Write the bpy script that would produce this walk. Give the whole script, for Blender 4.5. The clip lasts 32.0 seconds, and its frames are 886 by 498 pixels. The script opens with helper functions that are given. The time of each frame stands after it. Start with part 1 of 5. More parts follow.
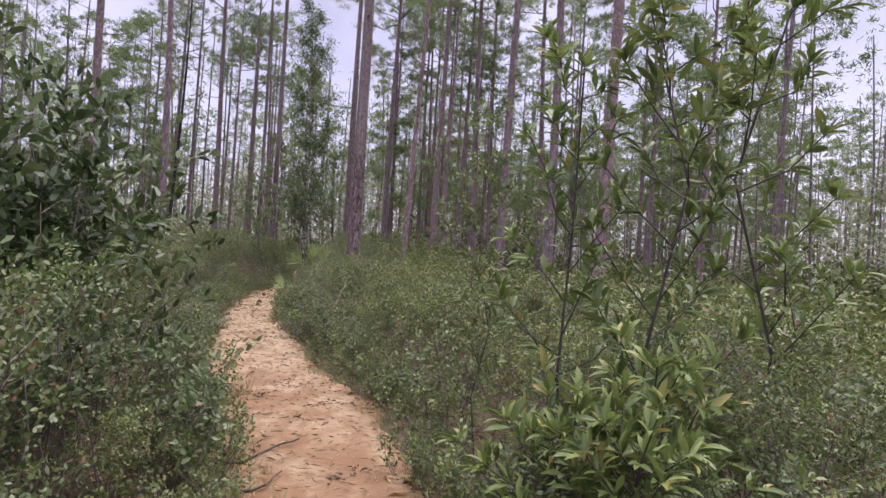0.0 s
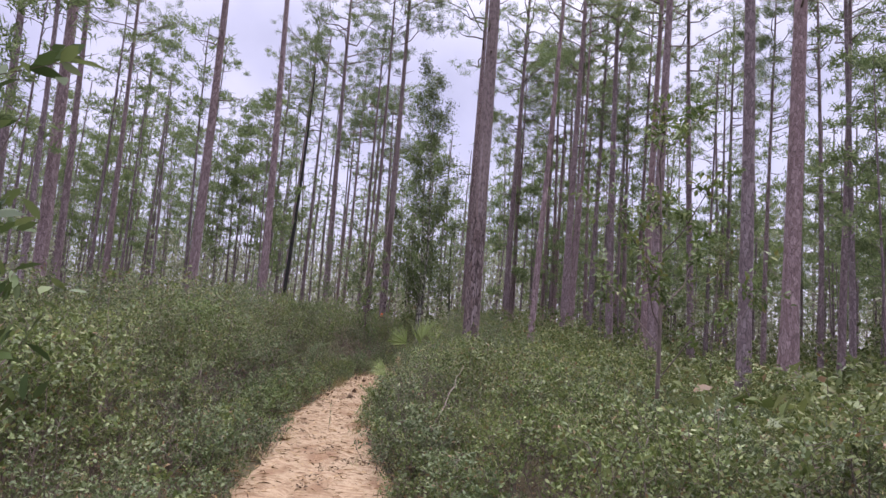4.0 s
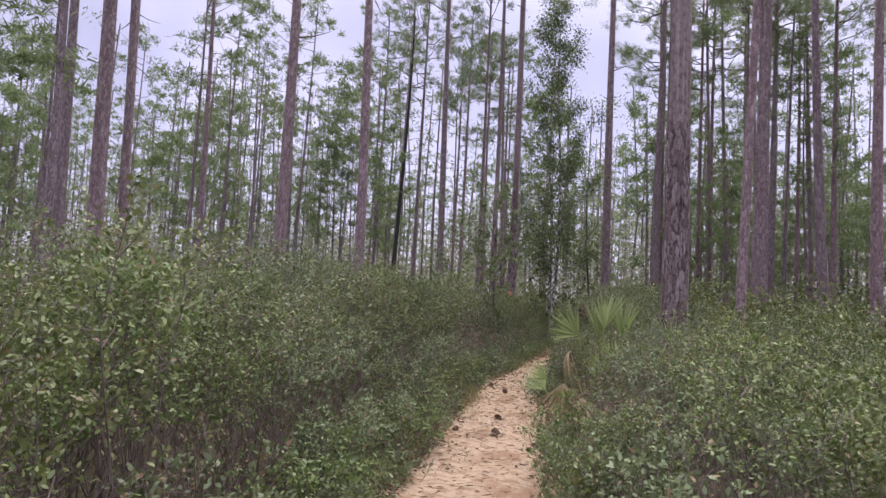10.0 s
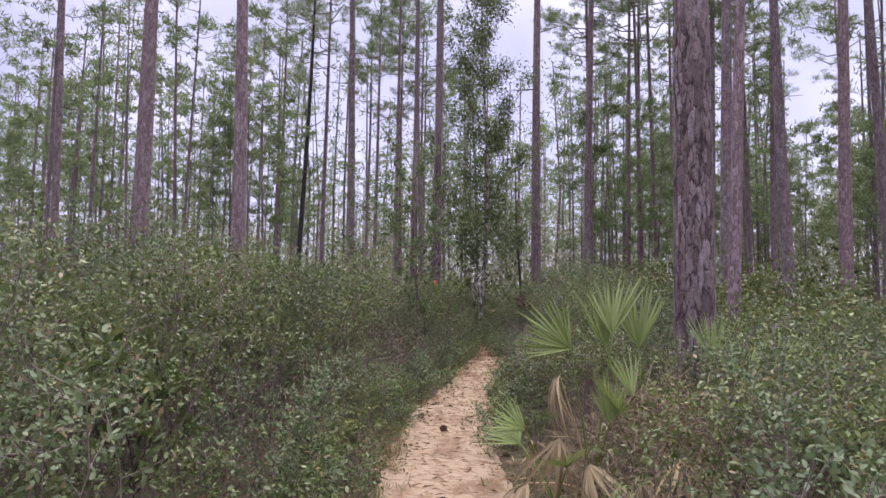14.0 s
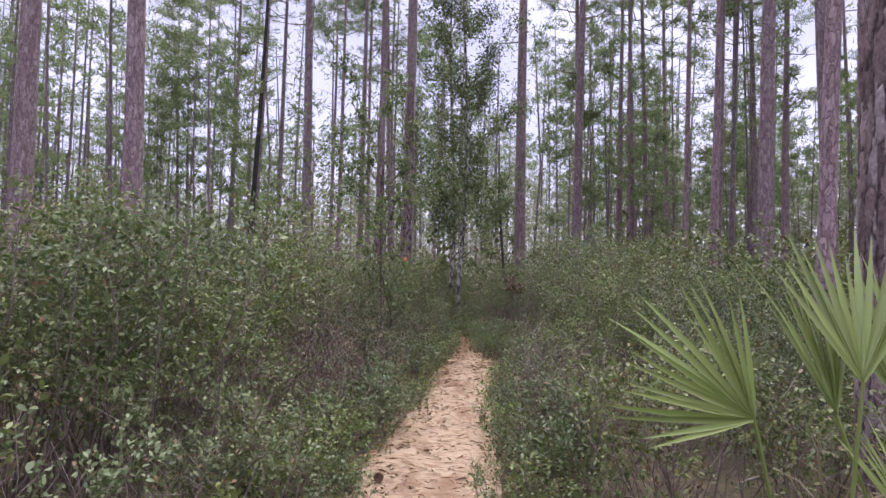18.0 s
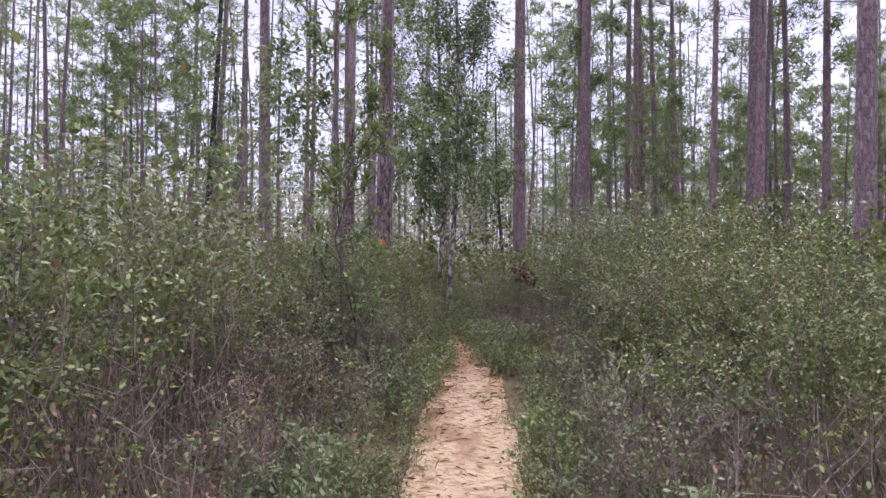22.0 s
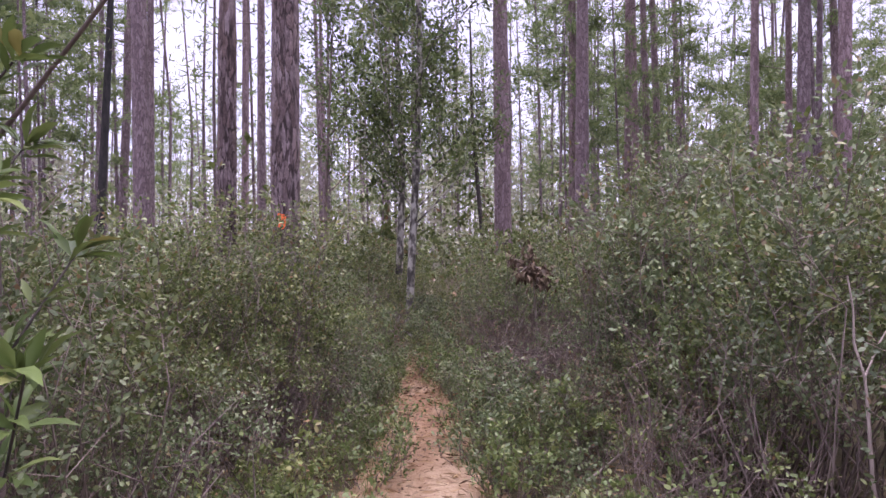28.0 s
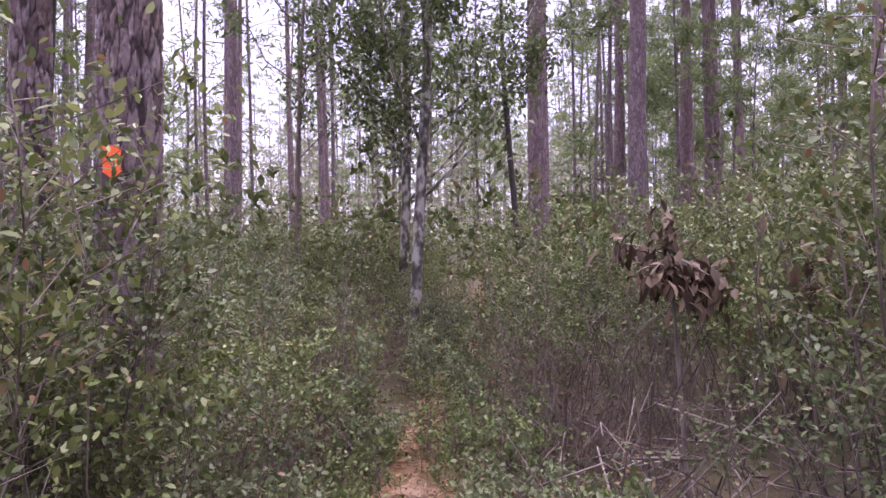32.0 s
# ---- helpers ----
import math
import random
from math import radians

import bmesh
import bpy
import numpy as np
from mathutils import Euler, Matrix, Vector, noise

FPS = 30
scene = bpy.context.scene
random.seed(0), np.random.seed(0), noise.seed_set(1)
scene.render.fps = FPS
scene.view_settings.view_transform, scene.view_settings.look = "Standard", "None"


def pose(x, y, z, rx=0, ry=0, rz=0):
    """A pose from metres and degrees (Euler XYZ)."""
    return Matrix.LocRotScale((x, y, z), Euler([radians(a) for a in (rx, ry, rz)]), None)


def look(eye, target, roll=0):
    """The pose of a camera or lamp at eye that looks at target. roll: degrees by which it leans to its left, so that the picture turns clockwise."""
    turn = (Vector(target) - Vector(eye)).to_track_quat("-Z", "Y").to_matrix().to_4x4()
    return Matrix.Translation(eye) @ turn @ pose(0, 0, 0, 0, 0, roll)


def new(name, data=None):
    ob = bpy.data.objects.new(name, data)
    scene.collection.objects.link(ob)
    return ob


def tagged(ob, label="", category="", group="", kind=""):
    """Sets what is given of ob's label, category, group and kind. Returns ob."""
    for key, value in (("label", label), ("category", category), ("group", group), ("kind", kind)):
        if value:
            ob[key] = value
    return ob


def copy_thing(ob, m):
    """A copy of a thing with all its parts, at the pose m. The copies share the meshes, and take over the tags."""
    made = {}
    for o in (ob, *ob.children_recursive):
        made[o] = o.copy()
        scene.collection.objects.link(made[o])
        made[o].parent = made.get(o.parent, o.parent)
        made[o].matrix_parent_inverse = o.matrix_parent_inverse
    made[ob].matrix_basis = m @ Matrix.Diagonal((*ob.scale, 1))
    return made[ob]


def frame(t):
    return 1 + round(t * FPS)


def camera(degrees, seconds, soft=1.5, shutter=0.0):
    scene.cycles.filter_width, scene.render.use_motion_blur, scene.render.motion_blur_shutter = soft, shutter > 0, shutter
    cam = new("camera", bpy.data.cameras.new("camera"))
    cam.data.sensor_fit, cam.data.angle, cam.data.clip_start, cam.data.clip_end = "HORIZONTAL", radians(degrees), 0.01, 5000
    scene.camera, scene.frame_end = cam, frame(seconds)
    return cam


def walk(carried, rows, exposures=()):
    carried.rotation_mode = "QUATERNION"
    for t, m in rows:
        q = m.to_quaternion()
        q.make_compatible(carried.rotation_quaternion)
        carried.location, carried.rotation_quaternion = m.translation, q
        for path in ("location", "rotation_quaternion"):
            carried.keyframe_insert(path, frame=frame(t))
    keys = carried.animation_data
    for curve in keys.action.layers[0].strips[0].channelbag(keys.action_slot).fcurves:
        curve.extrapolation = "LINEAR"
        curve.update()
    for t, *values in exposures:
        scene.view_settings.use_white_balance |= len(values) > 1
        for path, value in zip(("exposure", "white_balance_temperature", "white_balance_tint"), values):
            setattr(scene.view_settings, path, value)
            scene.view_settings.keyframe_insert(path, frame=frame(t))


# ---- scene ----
cam = camera(68.5, 32.0, soft=1.5)
PATH = [
    (0.0, (-0.000, -0.000, 1.472), (-0.262, 9.996, 1.610), 3.58),
    (0.5, (0.005, 0.457, 1.486), (-1.115, 10.380, 2.017), 3.89),
    (1.0, (-0.045, 0.873, 1.514), (-1.667, 10.702, 2.386), 4.30),
    (1.5, (-0.186, 1.269, 1.519), (-1.966, 11.047, 2.624), 4.44),
    (2.0, (-0.224, 1.676, 1.525), (-2.219, 11.398, 2.754), 4.59),
    (2.5, (-0.335, 2.100, 1.509), (-2.395, 11.808, 2.738), 4.50),
    (4.5, (-0.654, 4.119, 1.507), (-2.904, 13.793, 2.667), 4.63),
    (5.0, (-0.786, 4.544, 1.488), (-3.205, 14.191, 2.529), 4.63),
    (5.5, (-0.833, 4.907, 1.494), (-3.416, 14.520, 2.452), 4.42),
    (6.0, (-0.982, 5.321, 1.518), (-3.864, 14.848, 2.487), 4.40),
    (6.5, (-1.187, 5.696, 1.528), (-4.337, 15.140, 2.468), 4.36),
    (7.0, (-1.405, 6.177, 1.527), (-4.892, 15.501, 2.473), 4.37),
    (7.5, (-1.653, 6.675, 1.519), (-5.228, 15.970, 2.434), 4.13),
    (8.0, (-1.881, 7.102, 1.498), (-5.653, 16.319, 2.397), 3.71),
    (8.5, (-2.127, 7.531, 1.492), (-5.981, 16.717, 2.369), 3.79),
    (9.0, (-2.340, 7.991, 1.482), (-6.176, 17.188, 2.324), 3.55),
    (9.5, (-2.545, 8.440, 1.480), (-6.360, 17.646, 2.314), 3.31),
    (10.0, (-2.757, 8.835, 1.464), (-6.487, 18.078, 2.270), 2.89),
    (10.5, (-2.915, 9.292, 1.467), (-6.559, 18.569, 2.277), 2.61),
    (11.0, (-3.139, 9.699, 1.464), (-6.524, 19.075, 2.257), 2.09),
    (11.5, (-3.302, 10.175, 1.451), (-6.513, 19.611, 2.265), 1.83),
    (12.0, (-3.476, 10.631, 1.477), (-6.412, 20.160, 2.239), 1.31),
    (12.5, (-3.562, 11.098, 1.476), (-6.249, 20.701, 2.228), 1.23),
    (13.0, (-3.681, 11.489, 1.486), (-6.299, 21.113, 2.214), 1.22),
    (13.5, (-3.841, 11.863, 1.514), (-6.352, 21.516, 2.227), 0.89),
    (14.0, (-3.981, 12.274, 1.522), (-6.477, 21.933, 2.222), 0.86),
    (14.5, (-4.113, 12.652, 1.544), (-6.440, 22.356, 2.181), 0.68),
    (16.5, (-4.486, 14.264, 1.524), (-6.628, 24.017, 2.065), 0.94),
    (17.0, (-4.622, 14.653, 1.523), (-6.723, 24.419, 1.971), 1.00),
    (17.5, (-4.706, 15.036, 1.520), (-6.804, 24.805, 1.949), 1.26),
    (18.0, (-4.819, 15.433, 1.525), (-6.879, 25.210, 1.926), 1.26),
    (18.5, (-4.898, 15.843, 1.498), (-6.901, 25.633, 1.874), 1.32),
    (19.0, (-5.028, 16.271, 1.504), (-6.962, 26.076, 1.847), 1.34),
    (19.5, (-5.099, 16.710, 1.509), (-6.991, 26.525, 1.824), 1.35),
    (20.0, (-5.221, 17.165, 1.536), (-7.142, 26.974, 1.815), 1.28),
    (20.5, (-5.364, 17.563, 1.543), (-7.292, 27.372, 1.798), 1.02),
    (21.0, (-5.434, 17.942, 1.531), (-7.369, 27.750, 1.773), 0.96),
    (21.5, (-5.519, 18.303, 1.521), (-7.387, 28.125, 1.746), 0.91),
    (22.0, (-5.576, 18.758, 1.502), (-7.418, 28.585, 1.730), 0.59),
    (22.5, (-5.730, 19.177, 1.494), (-7.558, 29.007, 1.680), 0.53),
    (23.0, (-5.799, 19.654, 1.465), (-7.584, 29.492, 1.625), 0.35),
    (23.5, (-5.863, 20.130, 1.474), (-7.490, 29.996, 1.586), 0.19),
    (24.0, (-5.908, 20.524, 1.492), (-7.377, 30.415, 1.601), -0.17),
    (24.5, (-5.926, 20.934, 1.495), (-7.389, 30.826, 1.598), -0.09),
    (25.0, (-6.008, 21.306, 1.504), (-7.448, 31.202, 1.611), 0.15),
    (25.5, (-6.051, 21.657, 1.482), (-7.485, 31.553, 1.611), 0.38),
    (27.5, (-6.177, 23.081, 1.515), (-7.598, 32.980, 1.570), -0.38),
    (28.0, (-6.209, 23.526, 1.515), (-7.622, 33.425, 1.573), -0.43),
    (28.5, (-6.286, 23.960, 1.525), (-7.697, 33.860, 1.572), -0.57),
    (29.0, (-6.328, 24.386, 1.502), (-7.776, 34.281, 1.575), -0.42),
    (29.5, (-6.403, 24.822, 1.486), (-7.879, 34.712, 1.553), -0.32),
    (30.0, (-6.466, 25.257, 1.493), (-7.980, 35.141, 1.541), -0.46),
    (30.5, (-6.493, 25.702, 1.486), (-8.131, 35.567, 1.534), -0.45),
    (31.0, (-6.558, 26.136, 1.476), (-8.043, 36.025, 1.443), -0.76),
    (31.5, (-6.625, 26.586, 1.450), (-8.162, 36.467, 1.399), -0.72),
    (32.0, (-6.746, 27.009, 1.448), (-8.417, 36.868, 1.396), -0.43),
]
walk(cam, [(t, look(eye, target, roll)) for t, eye, target, roll in PATH], [(0.0, 0.84, 6600, 12), (1.5, 0.81, 6500, 12), (8.0, 0.83, 6450, 13), (17.0, 1.05, 6250, 15), (22.0, 1.25, 6230, 18), (28.0, 1.43, 6250, 28), (30.0, 1.46, 6250, 32), (32.0, 1.54, 6250, 34)])

# ---- light: a bright overcast sky and a broad soft sun ----
world = bpy.data.worlds.new("overcast_sky")
scene.world = world
world.use_nodes = True
wn, wl = world.node_tree.nodes, world.node_tree.links
wn.clear()
w_out = wn.new("ShaderNodeOutputWorld")
w_bg = wn.new("ShaderNodeBackground")
w_sky = wn.new("ShaderNodeTexSky")
w_sky.sky_type, w_sky.sun_disc = "NISHITA", False
w_sky.sun_elevation, w_sky.sun_rotation = radians(55), radians(30)
w_gain = wn.new("ShaderNodeVectorMath")
w_gain.operation = "SCALE"
w_gain.inputs["Scale"].default_value = 0.1
w_tc = wn.new("ShaderNodeTexCoord")
w_noise = wn.new("ShaderNodeTexNoise")
w_noise.inputs["Scale"].default_value, w_noise.inputs["Detail"].default_value = 3.5, 5.0
w_ramp = wn.new("ShaderNodeValToRGB")
w_ramp.color_ramp.elements[0].position, w_ramp.color_ramp.elements[1].position = 0.35, 0.68
w_ramp.color_ramp.elements[0].color = (0.345, 0.33, 0.48, 1)
w_ramp.color_ramp.elements[1].color = (0.57, 0.54, 0.73, 1)
w_mix = wn.new("ShaderNodeMix")
w_mix.data_type = "RGBA"
w_mix.inputs["Factor"].default_value = 0.85
wl.new(w_tc.outputs["Generated"], w_noise.inputs["Vector"])
wl.new(w_noise.outputs["Fac"], w_ramp.inputs["Fac"])
wl.new(w_sky.outputs["Color"], w_gain.inputs[0])
wl.new(w_gain.outputs["Vector"], w_mix.inputs["A"])
w_sep = wn.new("ShaderNodeSeparateXYZ")
w_grad = wn.new("ShaderNodeMapRange")
w_grad.interpolation_type = "SMOOTHSTEP"
w_grad.inputs["From Min"].default_value, w_grad.inputs["From Max"].default_value = 0.35, 1.0
w_grad.inputs["To Min"].default_value, w_grad.inputs["To Max"].default_value = 1.0, 5.6
w_over = wn.new("ShaderNodeVectorMath")
w_over.operation = "SCALE"
wl.new(w_tc.outputs["Generated"], w_sep.inputs["Vector"])
wl.new(w_sep.outputs["Z"], w_grad.inputs["Value"])
w_high = wn.new("ShaderNodeMapRange")
w_high.inputs["From Min"].default_value, w_high.inputs["From Max"].default_value = 0.3, 0.75
w_cloud = wn.new("ShaderNodeMix")
w_cloud.data_type = "RGBA"
w_cloud.inputs["B"].default_value = (0.46, 0.447, 0.52, 1)
wl.new(w_sep.outputs["Z"], w_high.inputs["Value"])
wl.new(w_high.outputs["Result"], w_cloud.inputs["Factor"])
wl.new(w_ramp.outputs["Color"], w_cloud.inputs["A"])
wl.new(w_cloud.outputs["Result"], w_over.inputs[0])
wl.new(w_grad.outputs["Result"], w_over.inputs["Scale"])
wl.new(w_over.outputs["Vector"], w_mix.inputs["B"])
wl.new(w_mix.outputs["Result"], w_bg.inputs["Color"])
w_bg.inputs["Strength"].default_value = 1.0
wl.new(w_bg.outputs["Background"], w_out.inputs["Surface"])
sun = new("sun", bpy.data.lights.new("sun", "SUN"))
sun.data.energy, sun.data.angle, sun.data.color = 1.5, radians(40), (1.0, 0.96, 0.90)
sun.matrix_world = look((0, 0, 30), (-9.9, -17.2, -28.3 + 30 - 30))

# ---- materials ----


def node_mat(name):
    m = bpy.data.materials.new(name)
    m.use_nodes = True
    return m, m.node_tree.nodes, m.node_tree.links, m.node_tree.nodes["Principled BSDF"]


def ramp(n, l, source, stops):
    r = n.new("ShaderNodeValToRGB")
    e = r.color_ramp.elements
    while len(e) < len(stops):
        e.new(0.5)
    for el, (p, c) in zip(e, stops):
        el.position, el.color = p, (*c, 1)
    l.new(source, r.inputs["Fac"])
    return r.outputs["Color"]


def mixc(n, l, fac, a, b, mode="MIX"):
    m = n.new("ShaderNodeMix")
    m.data_type, m.blend_type = "RGBA", mode
    for key, v in (("Factor", fac), ("A", a), ("B", b)):
        if hasattr(v, "links"):
            l.new(v, m.inputs[key])
        else:
            m.inputs[key].default_value = v if key == "Factor" else (*v, 1)
    return m.outputs["Result"]


def noise_tex(n, l, scale, detail=3.0, stretch=None):
    tc = n.new("ShaderNodeTexCoord")
    src = tc.outputs["Object"]
    if stretch:
        mp = n.new("ShaderNodeMapping")
        mp.inputs["Scale"].default_value = stretch
        l.new(src, mp.inputs["Vector"])
        src = mp.outputs["Vector"]
    t = n.new("ShaderNodeTexNoise")
    t.inputs["Scale"].default_value, t.inputs["Detail"].default_value = scale, detail
    l.new(src, t.inputs["Vector"])
    return t.outputs["Fac"]


def bump(n, l, height, bsdf, strength, distance):
    b = n.new("ShaderNodeBump")
    b.inputs["Strength"].default_value, b.inputs["Distance"].default_value = strength, distance
    l.new(height, b.inputs["Height"])
    l.new(b.outputs["Normal"], bsdf.inputs["Normal"])


def leaf_mat(name, stops, rough=0.5, through_light=0.29, tint=0.42):
    """Leaves vary one by one and plant by plant, and let some light through."""
    m, n, l, b = node_mat(name)
    geo = n.new("ShaderNodeNewGeometry")
    col = ramp(n, l, geo.outputs["Random Per Island"], stops)
    info = n.new("ShaderNodeObjectInfo")
    plant = ramp(n, l, info.outputs["Random"], [(0.0, (0.72, 0.74, 0.70)), (0.35, (1.05, 1.0, 0.9)), (0.7, (1.15, 1.2, 1.05)), (1.0, (1.45, 1.36, 1.2))])
    col = mixc(n, l, tint * 2, col, plant, "MULTIPLY")
    patch = noise_tex(n, l, 0.9, 2.0)
    col = mixc(n, l, 1.0, col, ramp(n, l, patch, [(0.3, (0.84, 0.86, 0.78)), (0.7, (1.12, 1.12, 1.02))]), "MULTIPLY")
    l.new(col, b.inputs["Base Color"])
    b.inputs["Roughness"].default_value = rough
    b.inputs["Specular IOR Level"].default_value = 0.36
    t = n.new("ShaderNodeBsdfTranslucent")
    l.new(col, t.inputs["Color"])
    mx = n.new("ShaderNodeMixShader")
    mx.inputs["Fac"].default_value = through_light
    l.new(b.outputs["BSDF"], mx.inputs[1])
    l.new(t.outputs["BSDF"], mx.inputs[2])
    l.new(mx.outputs["Shader"], n["Material Output"].inputs["Surface"])
    return m


def plain_mat(name, stops, scale=20.0, rough=0.85, relief=0.3, depth=0.004, stretch=None):
    m, n, l, b = node_mat(name)
    f = noise_tex(n, l, scale, 6.0, stretch)
    col = ramp(n, l, f, stops)
    info = n.new("ShaderNodeObjectInfo")
    col = mixc(n, l, 1.0, col, ramp(n, l, info.outputs["Random"], [(0.0, (0.85, 0.85, 0.85)), (1.0, (1.15, 1.13, 1.1))]), "MULTIPLY")
    l.new(col, b.inputs["Base Color"])
    b.inputs["Roughness"].default_value = rough
    bump(n, l, f, b, relief, depth)
    return m


def bark_mat(name, cracks, plates, relief, scale, gap):
    """Scaly pine bark: tall plates parted by dark cracks, with lichen-grey and reddish flakes."""
    m, n, l, b = node_mat(name)
    tc = n.new("ShaderNodeTexCoord")
    mp = n.new("ShaderNodeMapping")
    mp.inputs["Scale"].default_value = (1.0, 1.0, 0.34)
    l.new(tc.outputs["Object"], mp.inputs["Vector"])
    wob = n.new("ShaderNodeTexNoise")
    wob.inputs["Scale"].default_value = 9.0
    l.new(mp.outputs["Vector"], wob.inputs["Vector"])
    add = n.new("ShaderNodeMix")
    add.data_type = "VECTOR"
    add.inputs["Factor"].default_value = 0.13
    l.new(mp.outputs["Vector"], add.inputs["A"])
    l.new(wob.outputs["Color"], add.inputs["B"])
    vo = n.new("ShaderNodeTexVoronoi")
    vo.feature = "DISTANCE_TO_EDGE"
    vo.inputs["Scale"].default_value = scale
    l.new(add.outputs["Result"], vo.inputs["Vector"])
    cell = n.new("ShaderNodeTexVoronoi")
    cell.inputs["Scale"].default_value = scale
    l.new(add.outputs["Result"], cell.inputs["Vector"])
    sep = n.new("ShaderNodeSeparateColor")
    l.new(cell.outputs["Color"], sep.inputs["Color"])
    plate = ramp(n, l, sep.outputs["Red"], plates)
    fine = noise_tex(n, l, 45.0, 6.0, (1, 1, 0.35))
    plate = mixc(n, l, 0.8, plate, ramp(n, l, fine, [(0.25, (0.6, 0.6, 0.6)), (0.75, (1.3, 1.3, 1.3))]), "MULTIPLY")
    edge = n.new("ShaderNodeMapRange")
    edge.inputs["From Max"].default_value = gap
    l.new(vo.outputs["Distance"], edge.inputs["Value"])
    col = mixc(n, l, edge.outputs["Result"], cracks, plate)
    info = n.new("ShaderNodeObjectInfo")
    col = mixc(n, l, 0.7, col, ramp(n, l, info.outputs["Random"], [(0.0, (0.75, 0.78, 0.8)), (1.0, (1.2, 1.1, 1.08))]), "MULTIPLY")
    l.new(col, b.inputs["Base Color"])
    b.inputs["Roughness"].default_value = 0.9
    b.inputs["Specular IOR Level"].default_value = 0.2
    bump(n, l, edge.outputs["Result"], b, relief, 0.02)
    return m


BARK = bark_mat("pine_bark", (0.10, 0.076, 0.076), [(0.0, (0.17, 0.124, 0.13)), (0.5, (0.238, 0.178, 0.19)), (1.0, (0.315, 0.25, 0.262))], 0.5, 24.0, 0.09)


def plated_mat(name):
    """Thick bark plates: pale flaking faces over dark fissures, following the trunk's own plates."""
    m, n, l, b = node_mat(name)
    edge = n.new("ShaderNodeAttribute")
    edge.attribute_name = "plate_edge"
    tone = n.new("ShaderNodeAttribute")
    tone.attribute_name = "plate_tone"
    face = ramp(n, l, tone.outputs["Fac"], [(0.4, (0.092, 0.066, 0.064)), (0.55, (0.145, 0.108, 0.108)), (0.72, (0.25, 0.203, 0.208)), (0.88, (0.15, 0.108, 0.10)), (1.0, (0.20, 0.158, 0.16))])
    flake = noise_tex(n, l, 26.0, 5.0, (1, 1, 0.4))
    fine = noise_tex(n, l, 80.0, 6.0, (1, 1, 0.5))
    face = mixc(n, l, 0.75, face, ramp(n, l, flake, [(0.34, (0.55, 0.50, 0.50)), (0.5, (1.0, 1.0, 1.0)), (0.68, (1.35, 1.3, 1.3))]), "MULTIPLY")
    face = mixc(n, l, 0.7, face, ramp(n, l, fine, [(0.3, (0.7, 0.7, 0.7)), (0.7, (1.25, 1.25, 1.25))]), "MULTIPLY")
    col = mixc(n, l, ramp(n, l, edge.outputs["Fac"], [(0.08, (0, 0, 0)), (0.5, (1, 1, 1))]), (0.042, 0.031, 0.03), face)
    l.new(col, b.inputs["Base Color"])
    b.inputs["Roughness"].default_value = 0.9
    b.inputs["Specular IOR Level"].default_value = 0.2
    h = n.new("ShaderNodeMath")
    h.operation = "ADD"
    l.new(flake, h.inputs[0])
    l.new(fine, h.inputs[1])
    bump(n, l, h.outputs["Value"], b, 0.7, 0.012)
    return m


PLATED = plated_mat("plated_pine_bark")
CHAR = plain_mat("charred_bark", [(0.3, (0.012, 0.011, 0.012)), (0.7, (0.04, 0.036, 0.036))], 14, 0.9, 0.7, 0.02, (1, 1, 0.3))
SMOOTH_BARK = plain_mat("mottled_grey_bark", [(0.40, (0.05, 0.045, 0.038)), (0.5, (0.15, 0.138, 0.118)), (0.57, (0.36, 0.345, 0.30))], 11, 0.85, 0.3, 0.006, (1, 1, 0.6))
TWIG = plain_mat("grey_brown_twig", [(0.3, (0.08, 0.059, 0.052)), (0.7, (0.19, 0.146, 0.133))], 18, 0.9, 0.3, 0.003, (1, 1, 0.3))
STEM = plain_mat("bare_shrub_stems", [(0.3, (0.10, 0.075, 0.066)), (0.7, (0.25, 0.20, 0.18))], 18, 0.9, 0.3, 0.003, (1, 1, 0.3))
DEADWOOD = plain_mat("bleached_dead_wood", [(0.3, (0.15, 0.118, 0.105)), (0.7, (0.31, 0.26, 0.235))], 22, 0.9, 0.3, 0.003, (1, 1, 0.3))
DARKWOOD = plain_mat("dark_wet_wood", [(0.3, (0.025, 0.02, 0.018)), (0.7, (0.07, 0.055, 0.05))], 22, 0.8, 0.3, 0.003)
SHRUB = leaf_mat("small_olive_leaves", [(0.0, (0.058, 0.08, 0.027)), (0.35, (0.108, 0.142, 0.05)), (0.7, (0.162, 0.194, 0.078)), (0.93, (0.23, 0.25, 0.125)), (0.98, (0.18, 0.12, 0.07)), (1.0, (0.22, 0.12, 0.075))], 0.36)
SHRUB_GREY = leaf_mat("grey_green_leaves", [(0.0, (0.07, 0.095, 0.05)), (0.5, (0.112, 0.143, 0.078)), (0.92, (0.175, 0.205, 0.125)), (0.98, (0.19, 0.13, 0.09)), (1.0, (0.23, 0.15, 0.10))], 0.45)
BRIGHT = leaf_mat("fresh_green_leaves", [(0.0, (0.075, 0.108, 0.04)), (0.5, (0.12, 0.16, 0.062)), (1.0, (0.195, 0.222, 0.10))], 0.45)
BAY = leaf_mat("glossy_bay_leaves", [(0.0, (0.065, 0.095, 0.036)), (0.5, (0.108, 0.148, 0.052)), (0.9, (0.16, 0.195, 0.078)), (1.0, (0.22, 0.19, 0.075))], 0.36, 0.3)
DARK_LEAF = leaf_mat("dark_evergreen_leaves", [(0.0, (0.06, 0.09, 0.04)), (0.6, (0.115, 0.155, 0.068)), (1.0, (0.19, 0.22, 0.11))], 0.4, 0.48)
